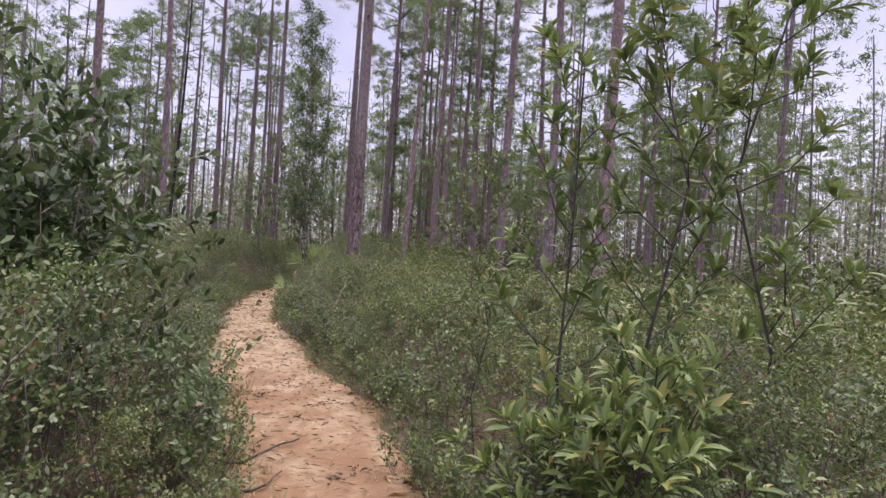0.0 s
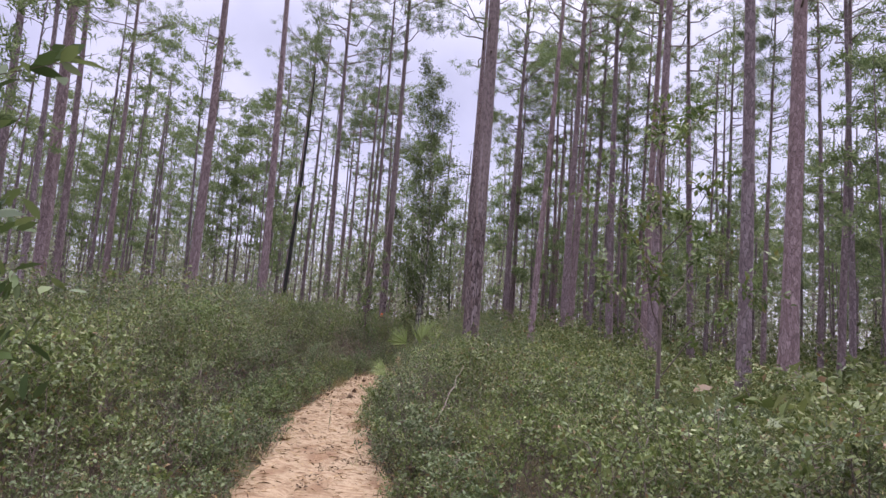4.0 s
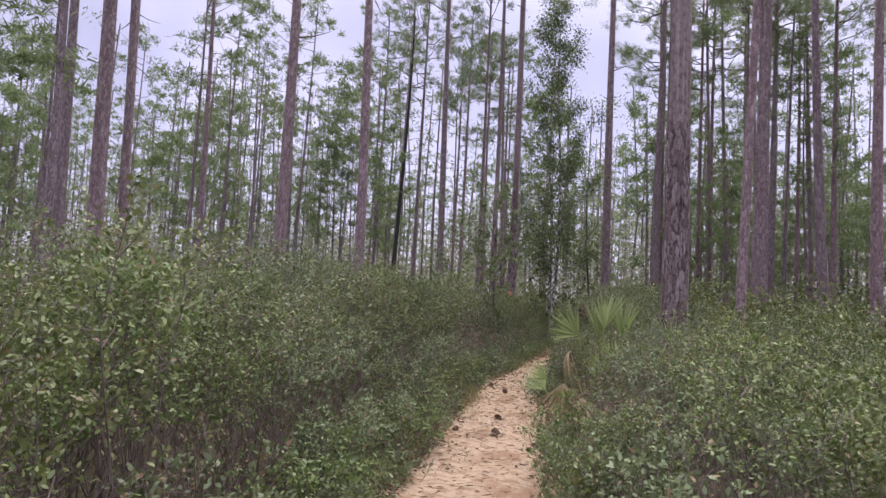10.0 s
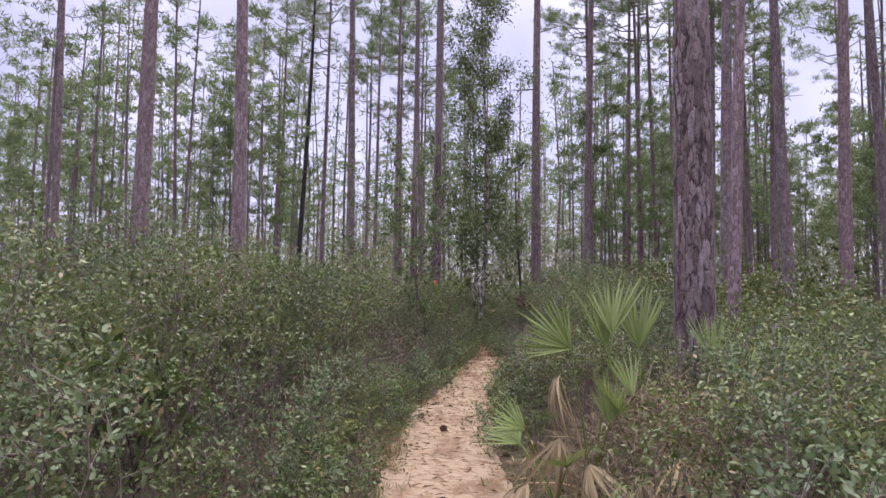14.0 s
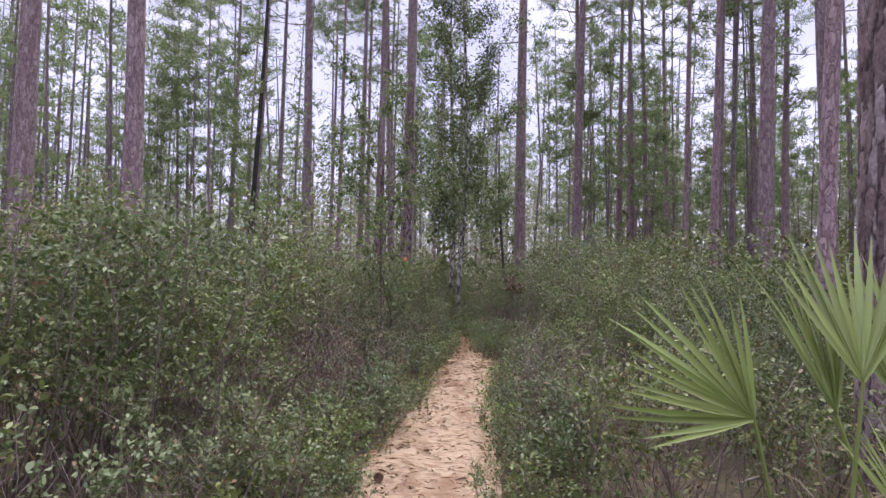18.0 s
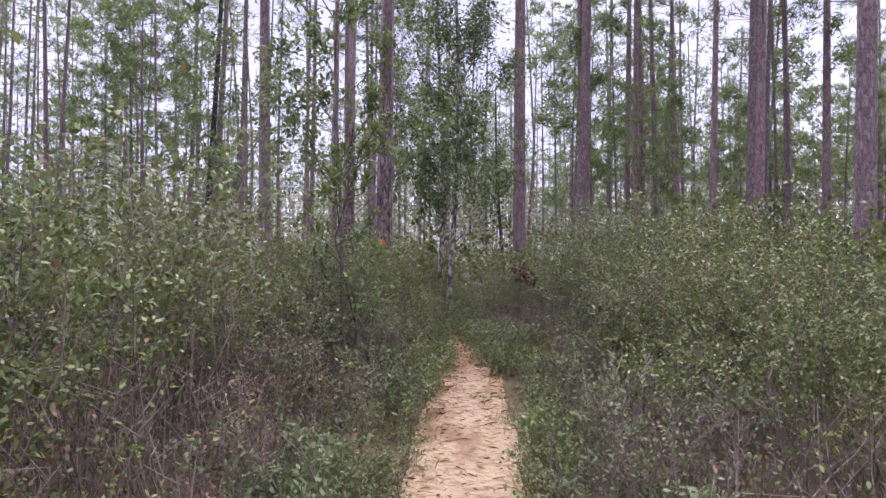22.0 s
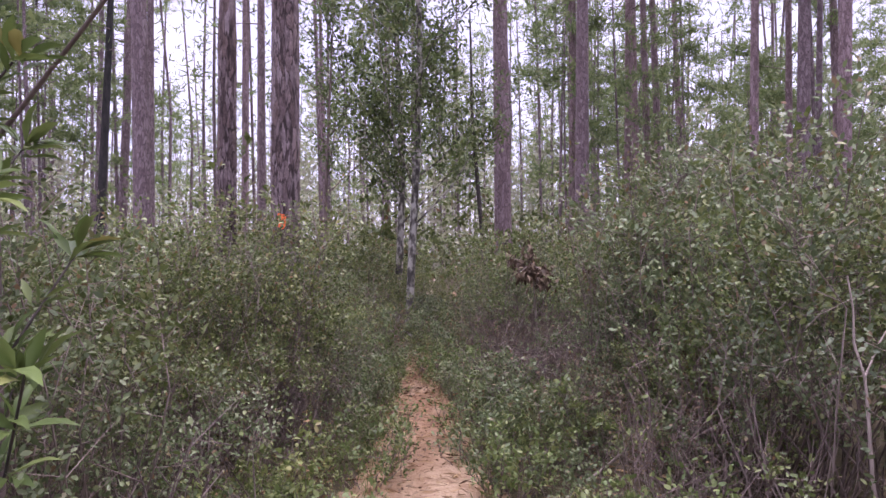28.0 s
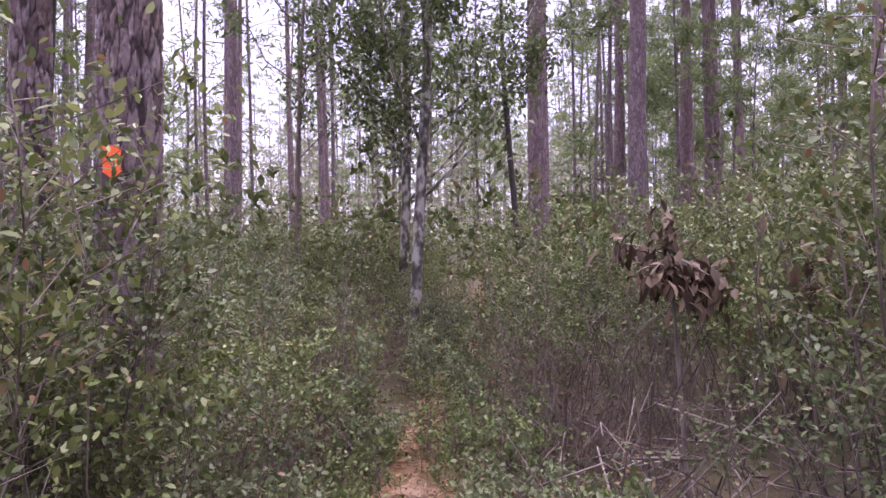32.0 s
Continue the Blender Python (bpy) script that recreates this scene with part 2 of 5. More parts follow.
BUSH_LEAF = leaf_mat("dark_glossy_bush_leaves", [(0.0, (0.032, 0.052, 0.022)), (0.6, (0.068, 0.098, 0.042)), (1.0, (0.12, 0.15, 0.07))], 0.34, 0.25)
NEEDLE = leaf_mat("pine_needles", [(0.0, (0.095, 0.13, 0.065)), (0.6, (0.155, 0.20, 0.10)), (1.0, (0.24, 0.28, 0.155))], 0.55, 0.45)
# greyed and lightened leaves: the haze of distance is painted into this colour
FAR_HAZE_LEAF = leaf_mat("haze_tinted_far_foliage", [(0.0, (0.20, 0.185, 0.18)), (0.5, (0.235, 0.235, 0.195)), (1.0, (0.30, 0.29, 0.245))], 0.7, 0.4)
DRY_LEAF = leaf_mat("dry_brown_leaves", [(0.0, (0.06, 0.038, 0.028)), (0.6, (0.125, 0.08, 0.058)), (1.0, (0.22, 0.16, 0.12))], 0.75, 0.12)
PALM = leaf_mat("palmetto_green", [(0.0, (0.10, 0.14, 0.04)), (0.6, (0.175, 0.22, 0.075)), (1.0, (0.27, 0.31, 0.14))], 0.4, 0.32)
PALM_DRY = leaf_mat("palmetto_dead", [(0.0, (0.17, 0.12, 0.08)), (0.6, (0.29, 0.22, 0.155)), (1.0, (0.40, 0.315, 0.235))], 0.8, 0.15)
GRASS = leaf_mat("trail_edge_grass", [(0.0, (0.09, 0.11, 0.045)), (0.5, (0.15, 0.16, 0.075)), (0.8, (0.24, 0.20, 0.12)), (1.0, (0.33, 0.26, 0.17))], 0.6, 0.3)
DRY_GRASS = leaf_mat("dry_grass", [(0.0, (0.13, 0.10, 0.05)), (0.6, (0.24, 0.185, 0.11)), (1.0, (0.34, 0.27, 0.17))], 0.7, 0.25)
STRAW = leaf_mat("pine_straw", [(0.0, (0.07, 0.038, 0.025)), (0.35, (0.15, 0.085, 0.05)), (0.7, (0.25, 0.155, 0.095)), (1.0, (0.38, 0.27, 0.17))], 0.8, 0.1)
BLAZE = plain_mat("orange_blaze_paint", [(0.3, (0.75, 0.10, 0.02)), (0.7, (0.95, 0.17, 0.035))], 30, 0.6, 0.3, 0.003)
CONE = plain_mat("pine_cone_scales", [(0.3, (0.075, 0.042, 0.028)), (0.7, (0.19, 0.11, 0.075))], 60, 0.8, 0.4, 0.002)


def soil_mat(name, base, pale, dark, litter, sandy=False):
    m, n, l, b = node_mat(name)
    big = noise_tex(n, l, 1.3, 4.0)
    mid = noise_tex(n, l, 7.0, 5.0, (1.0, 2.2, 1.0))
    fine = noise_tex(n, l, 60.0, 6.0)
    col = ramp(n, l, big, [(0.3, base), (0.48, base), (0.66, pale)])
    if sandy:
        # washed paler sand in the middle stretch of the trail
        tc = n.new("ShaderNodeTexCoord")
        xyz = n.new("ShaderNodeSeparateXYZ")
        l.new(tc.outputs["Object"], xyz.inputs["Vector"])
        where = n.new("ShaderNodeMapRange")
        where.inputs["From Max"].default_value = 36.0
        l.new(xyz.outputs["Y"], where.inputs["Value"])
        zone = ramp(n, l, where.outputs["Result"], [(0.16, (0, 0, 0)), (0.28, (0.75, 0.75, 0.75)), (0.72, (0.85, 0.85, 0.85)), (0.82, (0.1, 0.1, 0.1))])
        col = mixc(n, l, zone, col, (0.36, 0.28, 0.19))
        col = mixc(n, l, ramp(n, l, where.outputs["Result"], [(0.76, (0, 0, 0)), (0.84, (0.75, 0.75, 0.75))]), col, (0.19, 0.105, 0.065))
        wash = noise_tex(n, l, 2.6, 6.0, (1.0, 0.45, 1.0))
        col = mixc(n, l, ramp(n, l, wash, [(0.50, (0, 0, 0)), (0.60, (0.6, 0.6, 0.6))]), col, (0.37, 0.275, 0.185))
        col = mixc(n, l, ramp(n, l, wash, [(0.36, (0.75, 0.75, 0.75)), (0.46, (0, 0, 0))]), col, (0.175, 0.098, 0.058))
    col = mixc(n, l, ramp(n, l, mid, [(0.48, (0, 0, 0)), (0.64, (0.85, 0.85, 0.85))]), col, dark)
    col = mixc(n, l, ramp(n, l, fine, [(0.56, (0, 0, 0)), (0.72, (0.8, 0.8, 0.8))]), col, litter)
    col = mixc(n, l, 0.6, col, ramp(n, l, fine, [(0.2, (0.7, 0.7, 0.7)), (0.8, (1.3, 1.3, 1.3))]), "MULTIPLY")
    l.new(col, b.inputs["Base Color"])
    b.inputs["Roughness"].default_value = 0.95
    b.inputs["Specular IOR Level"].default_value = 0.15
    h = n.new("ShaderNodeMath")
    h.operation = "ADD"
    l.new(mid, h.inputs[0])
    l.new(fine, h.inputs[1])
    bump(n, l, h.outputs["Value"], b, 0.6, 0.02)
    return m


SAND = soil_mat("orange_sandy_soil", (0.2, 0.112, 0.062), (0.30, 0.21, 0.135), (0.20, 0.124, 0.075), (0.12, 0.075, 0.048), True)
FOREST_SOIL = soil_mat("needle_covered_soil", (0.072, 0.060, 0.036), (0.105, 0.082, 0.050), (0.046, 0.044, 0.026), (0.13, 0.09, 0.058))

# ---- mesh helpers ----
UP = np.array([0.0, 0.0, 1.0])


def unit(v):
    return v / np.maximum(np.linalg.norm(v, axis=-1, keepdims=True), 1e-9)


def mesh_of(name, verts, quads, mat, smooth=False):
    """A mesh from arrays of corners and of faces, all with the same number of corners."""
    me = bpy.data.meshes.new(name)
    verts, quads = np.asarray(verts, np.float32), np.asarray(quads, np.int32)
    me.vertices.add(len(verts))
    me.vertices.foreach_set("co", verts.ravel())
    me.loops.add(quads.size)
    me.loops.foreach_set("vertex_index", quads.ravel())
    me.polygons.add(len(quads))
    me.polygons.foreach_set("loop_start", np.arange(0, quads.size, quads.shape[1], dtype=np.int32))
    me.update(calc_edges=True)
    me.materials.append(mat)
    if smooth:
        me.polygons.foreach_set("use_smooth", np.ones(len(quads), bool))
    return me


def joined(pieces):
    """One pair of arrays from several (corners, faces) pairs."""
    vs, qs, at = [], [], 0
    for v, q in pieces:
        vs.append(v)
        qs.append(np.asarray(q) + at)
        at += len(v)
    return np.concatenate(vs), np.concatenate(qs)


def tube(points, radii, sides=6):
    p, r = np.asarray(points, float), np.asarray(radii, float)
    t = unit(np.gradient(p, axis=0))
    ref = np.where(np.abs(t[:, 2:3]) > 0.9, [[1.0, 0, 0]], [[0, 0, 1.0]])
    a = unit(np.cross(t, ref))
    b = np.cross(t, a)
    th = np.arange(sides) * 2 * np.pi / sides
    ring = a[:, None] * np.cos(th)[None, :, None] + b[:, None] * np.sin(th)[None, :, None]
    v = (p[:, None] + ring * r[:, None, None]).reshape(-1, 3)
    k, j = np.meshgrid(np.arange(len(p) - 1), np.arange(sides), indexing="ij")
    j2 = (j + 1) % sides
    q = np.stack([k * sides + j, k * sides + j2, (k + 1) * sides + j2, (k + 1) * sides + j], -1).reshape(-1, 4)
    return v, q


def leaves(rng, pos, way, length, width, droop=0.12, oval=False):
    """Leaves from base points, directions and sizes: pointed diamonds, or oval blades with six corners."""
    n = len(pos)
    length, width = np.broadcast_to(length, n)[:, None], np.broadcast_to(width, n)[:, None]
    way = unit(way)
    side = unit(np.cross(way, unit(UP + rng.normal(0, 0.75, (n, 3)))))
    nor = np.cross(side, way)
    tip = pos + way * length - nor * length * droop
    if oval:
        m1, m2 = pos + way * length * 0.3 + nor * length * 0.04, pos + way * length * 0.68
        a, b = side * width * 0.46, side * width * 0.44
        v = np.stack([pos, m1 + a, m2 + b, tip, m2 - b, m1 - a], 1).reshape(-1, 3)
        return v, np.arange(n * 6).reshape(-1, 6)
    mid = pos + way * length * 0.48 + nor * length * 0.03
    v = np.stack([pos, mid + side * width / 2 + nor * width * 0.12, tip, mid - side * width / 2 + nor * width * 0.12], 1).reshape(-1, 3)
    return v, np.arange(n * 4).reshape(-1, 4)


def broad_leaves(rng, pos, way, length, width):
    """Larger leaves with a keel and a curved blade, two strips of two faces each."""
    n = len(pos)
    L, W = np.broadcast_to(length, n)[:, None], np.broadcast_to(width, n)[:, None]
    way = unit(way)
    side = unit(np.cross(way, unit(UP + rng.normal(0, 0.35, (n, 3)))))
    nor = np.cross(side, way)
    a = pos + way * L * 0.12
    m1, m2 = pos + way * L * 0.45, pos + way * L * 0.75 - nor * L * 0.06
    tip = pos + way * L - nor * L * 0.18
    e = nor * W * 0.16
    v = np.stack([pos, a, m1, m2, tip, m1 + side * W / 2 + e, m2 + side * W * 0.36 + e, m1 - side * W / 2 + e, m2 - side * W * 0.36 + e], 1).reshape(-1, 3)
    f = np.array([[0, 5, 6, 2], [6, 4, 3, 2], [0, 2, 8, 7], [8, 2, 3, 4]])
    return v, (np.arange(n)[:, None, None] * 9 + f[None]).reshape(-1, 4)


def part(name, me, parent, label=""):
    ob = new(name, me)
    ob.parent = parent
    return tagged(ob, label) if label else ob


def thing(name, label, category, group="", kind="", at=None):
    ob = new(name)
    ob.empty_display_size = 0.1
    if at is not None:
        ob.matrix_basis = at
    return tagged(ob, label, category, group, kind)


# ---- the plan: the trail's middle line and width, and the line walked ----
TRAIL = np.array([
    (0.75, -6.00, 1.15), (0.30, -2.00, 1.15), (0.00, 0.00, 1.15), (-0.30, 2.00, 1.15), (-0.75, 4.20, 1.15), (-1.58, 6.50, 1.30), (-2.27, 7.70, 1.35), (-2.78, 9.25, 1.30), (-3.40, 10.90, 1.20),
    (-4.07, 12.50, 1.17), (-4.58, 14.60, 1.15), (-5.03, 16.45, 1.02), (-5.50, 18.30, 1.00), (-5.84, 19.80, 0.95), (-6.05, 21.40, 0.93), (-6.17, 22.50, 0.96), (-6.29, 23.90, 0.87), (-6.44, 24.60, 0.86),
    (-6.60, 25.70, 0.79), (-6.82, 27.25, 0.77), (-6.97, 28.05, 0.60), (-7.08, 28.55, 0.53), (-7.25, 29.60, 0.50), (-7.43, 30.25, 0.50), (-7.57, 31.05, 0.36), (-7.78, 32.00, 0.32), (-7.90, 35.00, 0.32),
    (-8.20, 38.50, 0.34), (-8.60, 43.00, 0.36), (-9.60, 52.00, 0.30)])


def resample(rows, step):
    d = np.r_[0, np.cumsum(np.linalg.norm(np.diff(rows[:, :2], axis=0), axis=1))]
    s = np.arange(0, d[-1], step)
    out = np.stack([np.interp(s, d, rows[:, i]) for i in range(rows.shape[1])], 1)
    k = np.ones(9) / 9
    for i in range(rows.shape[1]):
        out[4:-4, i] = np.convolve(out[:, i], k, "valid")
    return out


LINE = resample(TRAIL, 0.12)
WALKED = np.array([row[1][:2] for row in PATH])


def off_trail(xy):
    """Distance beyond the trail's edge, and which side: -1 to its left, 1 to its right."""
    xy = np.atleast_2d(xy)
    d2 = ((xy[:, None] - LINE[None, :, :2]) ** 2).sum(-1)
    k = d2.argmin(1)
    k2 = np.clip(k, 1, len(LINE) - 2)
    t = LINE[k2 + 1, :2] - LINE[k2 - 1, :2]
    o = xy - LINE[k2, :2]
    side = np.where(t[:, 0] * o[:, 1] - t[:, 1] * o[:, 0] > 0, -1, 1)
    return np.sqrt(d2.min(1)) - LINE[k, 2] / 2, side


def off_walk(xy):
    xy = np.atleast_2d(xy)
    return np.sqrt(((xy[:, None] - WALKED[None]) ** 2).sum(-1)).min(1)


def bumps(x, y):
    return 0.03 * np.sin(1.3 * x + 0.4 * y) * np.cos(0.9 * y - 0.3 * x) + 0.012 * np.sin(4.1 * x + 1.7) * np.sin(3.7 * y)


def ground_z(x, y):
    x, y = np.atleast_1d(np.asarray(x, float)), np.atleast_1d(np.asarray(y, float))
    out = np.zeros(len(x))
    for i in range(0, len(x), 4000):
        d, _ = off_trail(np.stack([x[i:i + 4000], y[i:i + 4000]], 1))
        out[i:i + 4000] = np.interp(d, [-0.3, -0.03, 0.12, 1.0, 4.0], [-0.06, -0.05, 0.02, 0.05, 0.05])
    near = np.exp(-((x + 5) ** 2 + (y - 18) ** 2) / 60.0 ** 2)
    return out + bumps(x, y) * near


# ---- ground: one sheet out to the horizon ----
gx = np.concatenate([-np.geomspace(3000, 22, 26), np.arange(-20, 12.01, 0.4), np.geomspace(14, 3000, 26)])
gy = np.concatenate([-np.geomspace(3000, 8, 26), np.arange(-7, 46.01, 0.4), np.geomspace(48, 3000, 26)])
GX, GY = np.meshgrid(gx, gy, indexing="ij")
GZ = ground_z(GX.ravel(), GY.ravel())
gi, gj = np.meshgrid(np.arange(len(gx) - 1), np.arange(len(gy) - 1), indexing="ij")
gq = np.stack([gi * len(gy) + gj, (gi + 1) * len(gy) + gj, (gi + 1) * len(gy) + gj + 1, gi * len(gy) + gj + 1], -1).reshape(-1, 4)
tagged(new("ground", mesh_of("ground", np.stack([GX.ravel(), GY.ravel(), GZ], 1), gq, FOREST_SOIL, True)),
       "brown forest floor covered with pine needles and litter", "ground", kind="structure")

# the trail: a worn strip with a ragged edge, hollowed in the middle
across = np.linspace(-1, 1, 15)
tn = unit(np.gradient(LINE[:, :2], axis=0))
tn = np.stack([tn[:, 1], -tn[:, 0]], 1)
srnd = np.random.RandomState(4)
rag = np.convolve(srnd.normal(0, 0.22, len(LINE) + 6), np.ones(7) / 4, "valid")
rag2 = np.convolve(srnd.normal(0, 0.22, len(LINE) + 6), np.ones(7) / 4, "valid")
half = LINE[:, 2:3] / 2 * np.interp(LINE[:, 1:2], [26.0, 27.5, 30.0, 31.5], [1.0, 1.35, 1.35, 1.0]) * (1 + 0.2 * np.where(across[None] < 0, rag[:, None], rag2[:, None]) * np.abs(across[None]) * 3)
tx = LINE[:, None, :2] + tn[:, None] * (half * across[None])[:, :, None] * 1.08
tz = 0.014 - 0.03 * np.clip((np.abs(across) - 0.8) / 0.2, 0, 1)[None] ** 2 + 0.010 * srnd.normal(0, 1, (len(LINE), 15)) * (np.abs(across)[None] < 0.95) + bumps(tx[..., 0], tx[..., 1])
tv = np.concatenate([tx, tz[..., None]], -1).reshape(-1, 3)
ti, tj = np.meshgrid(np.arange(len(LINE) - 1), np.arange(14), indexing="ij")
tq = np.stack([ti * 15 + tj, ti * 15 + tj + 1, (ti + 1) * 15 + tj + 1, (ti + 1) * 15 + tj], -1).reshape(-1, 4)
tagged(new("trail", mesh_of("trail", tv, tq, SAND, True)), "narrow footpath of orange sandy soil with scattered pine straw", "path", kind="structure")

# ---- pines ----


def plated_trunk(rng, height, dia, cells, rows_per_m, sides, top):
    """A trunk with raised bark plates up to a height, tapering and lightly bowed."""
    z = np.concatenate([np.arange(-0.15, top, 1.0 / rows_per_m), np.linspace(top, height, 10)])
    th = np.arange(sides) * 2 * np.pi / sides
    r = dia / 2 * (1 - 0.72 * np.clip(z / height, 0, 1)) * (1 + 0.35 * np.exp(-np.clip(z, 0, None) / 0.25))
    bow = np.stack([0.12 * np.sin(z / height * 2.2 + 1), 0.10 * np.sin(z / height * 2.9)], 1)
    bow -= bow[1]
    zz, tt = np.meshgrid(z, th, indexing="ij")
    circ = np.pi * dia
    u, w = tt / (2 * np.pi) * circ, zz / 4.0
    n_seed = int(circ * (top / 4.0) * cells)
    su, sw = rng.uniform(0, circ, n_seed), rng.uniform(-0.1, top / 4.0, n_seed)
    uu = u.ravel() + 0.005 * np.sin(w.ravel() * 41 + 2 * np.sin(u.ravel() * 23)) + 0.003 * np.sin(w.ravel() * 130 + u.ravel() * 31)
    ww = w.ravel() + 0.005 * np.sin(u.ravel() * 83 + 3 * np.sin(w.ravel() * 47)) + 0.003 * np.sin(u.ravel() * 190)
    d1, d2 = np.full(uu.shape, 9.0), np.full(uu.shape, 9.0)
    idx = np.zeros(uu.shape, int)
    for i in range(n_seed):
        du = np.abs(uu - su[i])
        du = np.minimum(du, circ - du)
        d = (du ** 3 + np.abs(ww - sw[i]) ** 3) ** (1 / 3)
        nearer = d < d1
        d2 = np.where(nearer, d1, np.minimum(d2, d))
        idx = np.where(nearer, i, idx)
        d1 = np.where(nearer, d, d1)
    lift = rng.uniform(0.4, 1.0, n_seed)[idx]
    relief = (np.clip((d2 - d1) / 0.010, 0, 1) * lift).reshape(zz.shape) * 0.014 * np.clip((top - zz) / 0.5, 0, 1)
    rr = r[:, None] - 0.012 + relief + 0.004 * np.sin(tt * 3 + zz) + rng.normal(0, 0.0022, zz.shape)
    v = np.stack([rr * np.cos(tt) + bow[:, :1], rr * np.sin(tt) + bow[:, 1:], zz], -1).reshape(-1, 3)
    k, j = np.meshgrid(np.arange(len(z) - 1), np.arange(sides), indexing="ij")
    q = np.stack([k * sides + j, k * sides + (j + 1) % sides, (k + 1) * sides + (j + 1) % sides, (k + 1) * sides + j], -1).reshape(-1, 4)
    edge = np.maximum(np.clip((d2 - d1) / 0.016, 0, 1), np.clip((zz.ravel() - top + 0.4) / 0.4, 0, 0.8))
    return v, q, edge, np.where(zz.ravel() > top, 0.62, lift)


def needles(rng, pos, way, length, width):
    """Slim three-cornered needle sprays."""
    n = len(pos)
    length = np.broadcast_to(length, n)[:, None]
    way = unit(way)
    side = unit(np.cross(way, rng.normal(0, 1, (n, 3)))) * width / 2
    return np.stack([pos - side, pos + side, pos + way * length], 1).reshape(-1, 3), np.arange(n * 3).reshape(-1, 3)


def tufts(rng, at, way, blades, length, width):
    """Sprays of needles round the ends of the twigs."""
    n = len(at)
    puff = rng.uniform(0.6, 1.35, (n, 1))
    pos = np.repeat(at, blades, 0) + rng.normal(0, 0.40 * length, (n * blades, 3)) * np.repeat(puff, blades, 0) * [1, 1, 0.7]
    d = unit(np.repeat(unit(way), blades, 0) * 0.25 + rng.normal(0, 0.8, (n * blades, 3)) + UP * 0.25)
    return needles(rng, pos, d, rng.uniform(0.7, 1.25, n * blades) * length, width)


def pine_arrays(rng, height, dia, start, limbs, per_limb, blades, length, width, sides=12, spread=2.4):
    z = np.linspace(-0.1, height, 12)
    lean = rng.normal(0, 0.012, 2)
    bow = np.stack([lean[0] * z + 0.15 * np.sin(z / height * 3 + rng.uniform(0, 6)), lean[1] * z + 0.15 * np.sin(z / height * 2.5 + rng.uniform(0, 6))], 1)
    bow -= bow[0]
    r = dia / 2 * (1 - 0.75 * np.clip(z / height, 0, 1)) * (1 + 0.3 * np.exp(-np.clip(z, 0, None) / 0.3))
    trunk = tube(np.c_[bow, z], r, sides)
    wood, at, way = [], [], []
    for i in range(limbs):
        f = (i + rng.uniform(0, 1)) / limbs
        hz = start + (height - start) * f ** 0.9
        b = np.array([np.interp(hz, z, bow[:, 0]), np.interp(hz, z, bow[:, 1]), hz])
        az = rng.uniform(0, 2 * np.pi)
        reach = spread * (0.35 + 0.65 * np.sin(np.pi * min(1, 0.25 + 0.75 * f))) * rng.uniform(0.55, 1.1)
        rise = rng.uniform(-0.1, 0.45)
        s = np.linspace(0, 1, 5)
        line = b + np.stack([np.cos(az) * reach * s, np.sin(az) * reach * s, reach * (rise * s + 0.25 * s ** 2)], 1)
        line[1:] += rng.normal(0, 0.05 * reach, (4, 3))
        wood.append(tube(line, np.linspace(0.035, 0.010, 5) * dia / 0.3, 4))
        ends = [line[-1]] + [line[2 + k % 2] + np.array([np.cos(az + t), np.sin(az + t), 0.25]) * reach * rng.uniform(0.25, 0.5) for k, t in enumerate((0.9, -0.9, 0.7)[:max(1, per_limb // 3)])]
        for k in range(per_limb):
            p = ends[k % len(ends)] + rng.normal(0, 1, 3) * [0.10 * spread, 0.10 * spread, 0.045 * spread]
            at.append(p)
            way.append(line[-1] - line[-2] + UP * 0.25 + rng.normal(0, 0.3, 3))
    for i in range(5):
        hz = start * rng.uniform(0.55, 0.98)
        b = np.array([np.interp(hz, z, bow[:, 0]), np.interp(hz, z, bow[:, 1]), hz])
        az, reach = rng.uniform(0, 2 * np.pi), rng.uniform(0.3, 1.3)
        wood.append(tube(b + np.outer([0, 0.5, 1], [np.cos(az) * reach, np.sin(az) * reach, rng.uniform(-0.2, 0.3) * reach]) + rng.normal(0, 0.03, (3, 3)), np.array([0.022, 0.015, 0.006]) * dia / 0.3, 4))
    at, way = np.array(at), np.array(way)
    return trunk, wood, tufts(rng, at, way, blades, length, width)


def pine(seed, height, dia, start, limbs=26, per_limb=8, blades=44, spread=2.4, bark=BARK, label="", near=0.0):
    rng = np.random.RandomState(seed)
    trunk, wood, crown = pine_arrays(rng, height, dia, start, limbs, per_limb, blades, 0.25, 0.022, 12, spread)
    if near:
        trunk = plated_trunk(rng, height, dia, 400, 80, 140, near)
    ob = thing("pine_tree", label or "tall pine with scaly purplish-brown bark and a high open crown", "tree", "pines of the stand")
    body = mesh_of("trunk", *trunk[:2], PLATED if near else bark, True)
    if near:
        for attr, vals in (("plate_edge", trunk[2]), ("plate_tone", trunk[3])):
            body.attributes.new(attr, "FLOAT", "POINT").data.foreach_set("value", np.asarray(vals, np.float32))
    part("trunk", body, ob)
    for w in wood:
        part("limb", mesh_of("limb", *w, TWIG), ob)
    part("crown", mesh_of("crown", *crown, NEEDLE), ob)
    return ob


def place(x, y, turn=0.0, size=1.0, z=None):
    if z is None:
        z = float(ground_z(x, y)[0])
    return Matrix.Translation((x, y, z)) @ Matrix.Rotation(turn, 4, "Z") @ Matrix.Scale(size, 4)


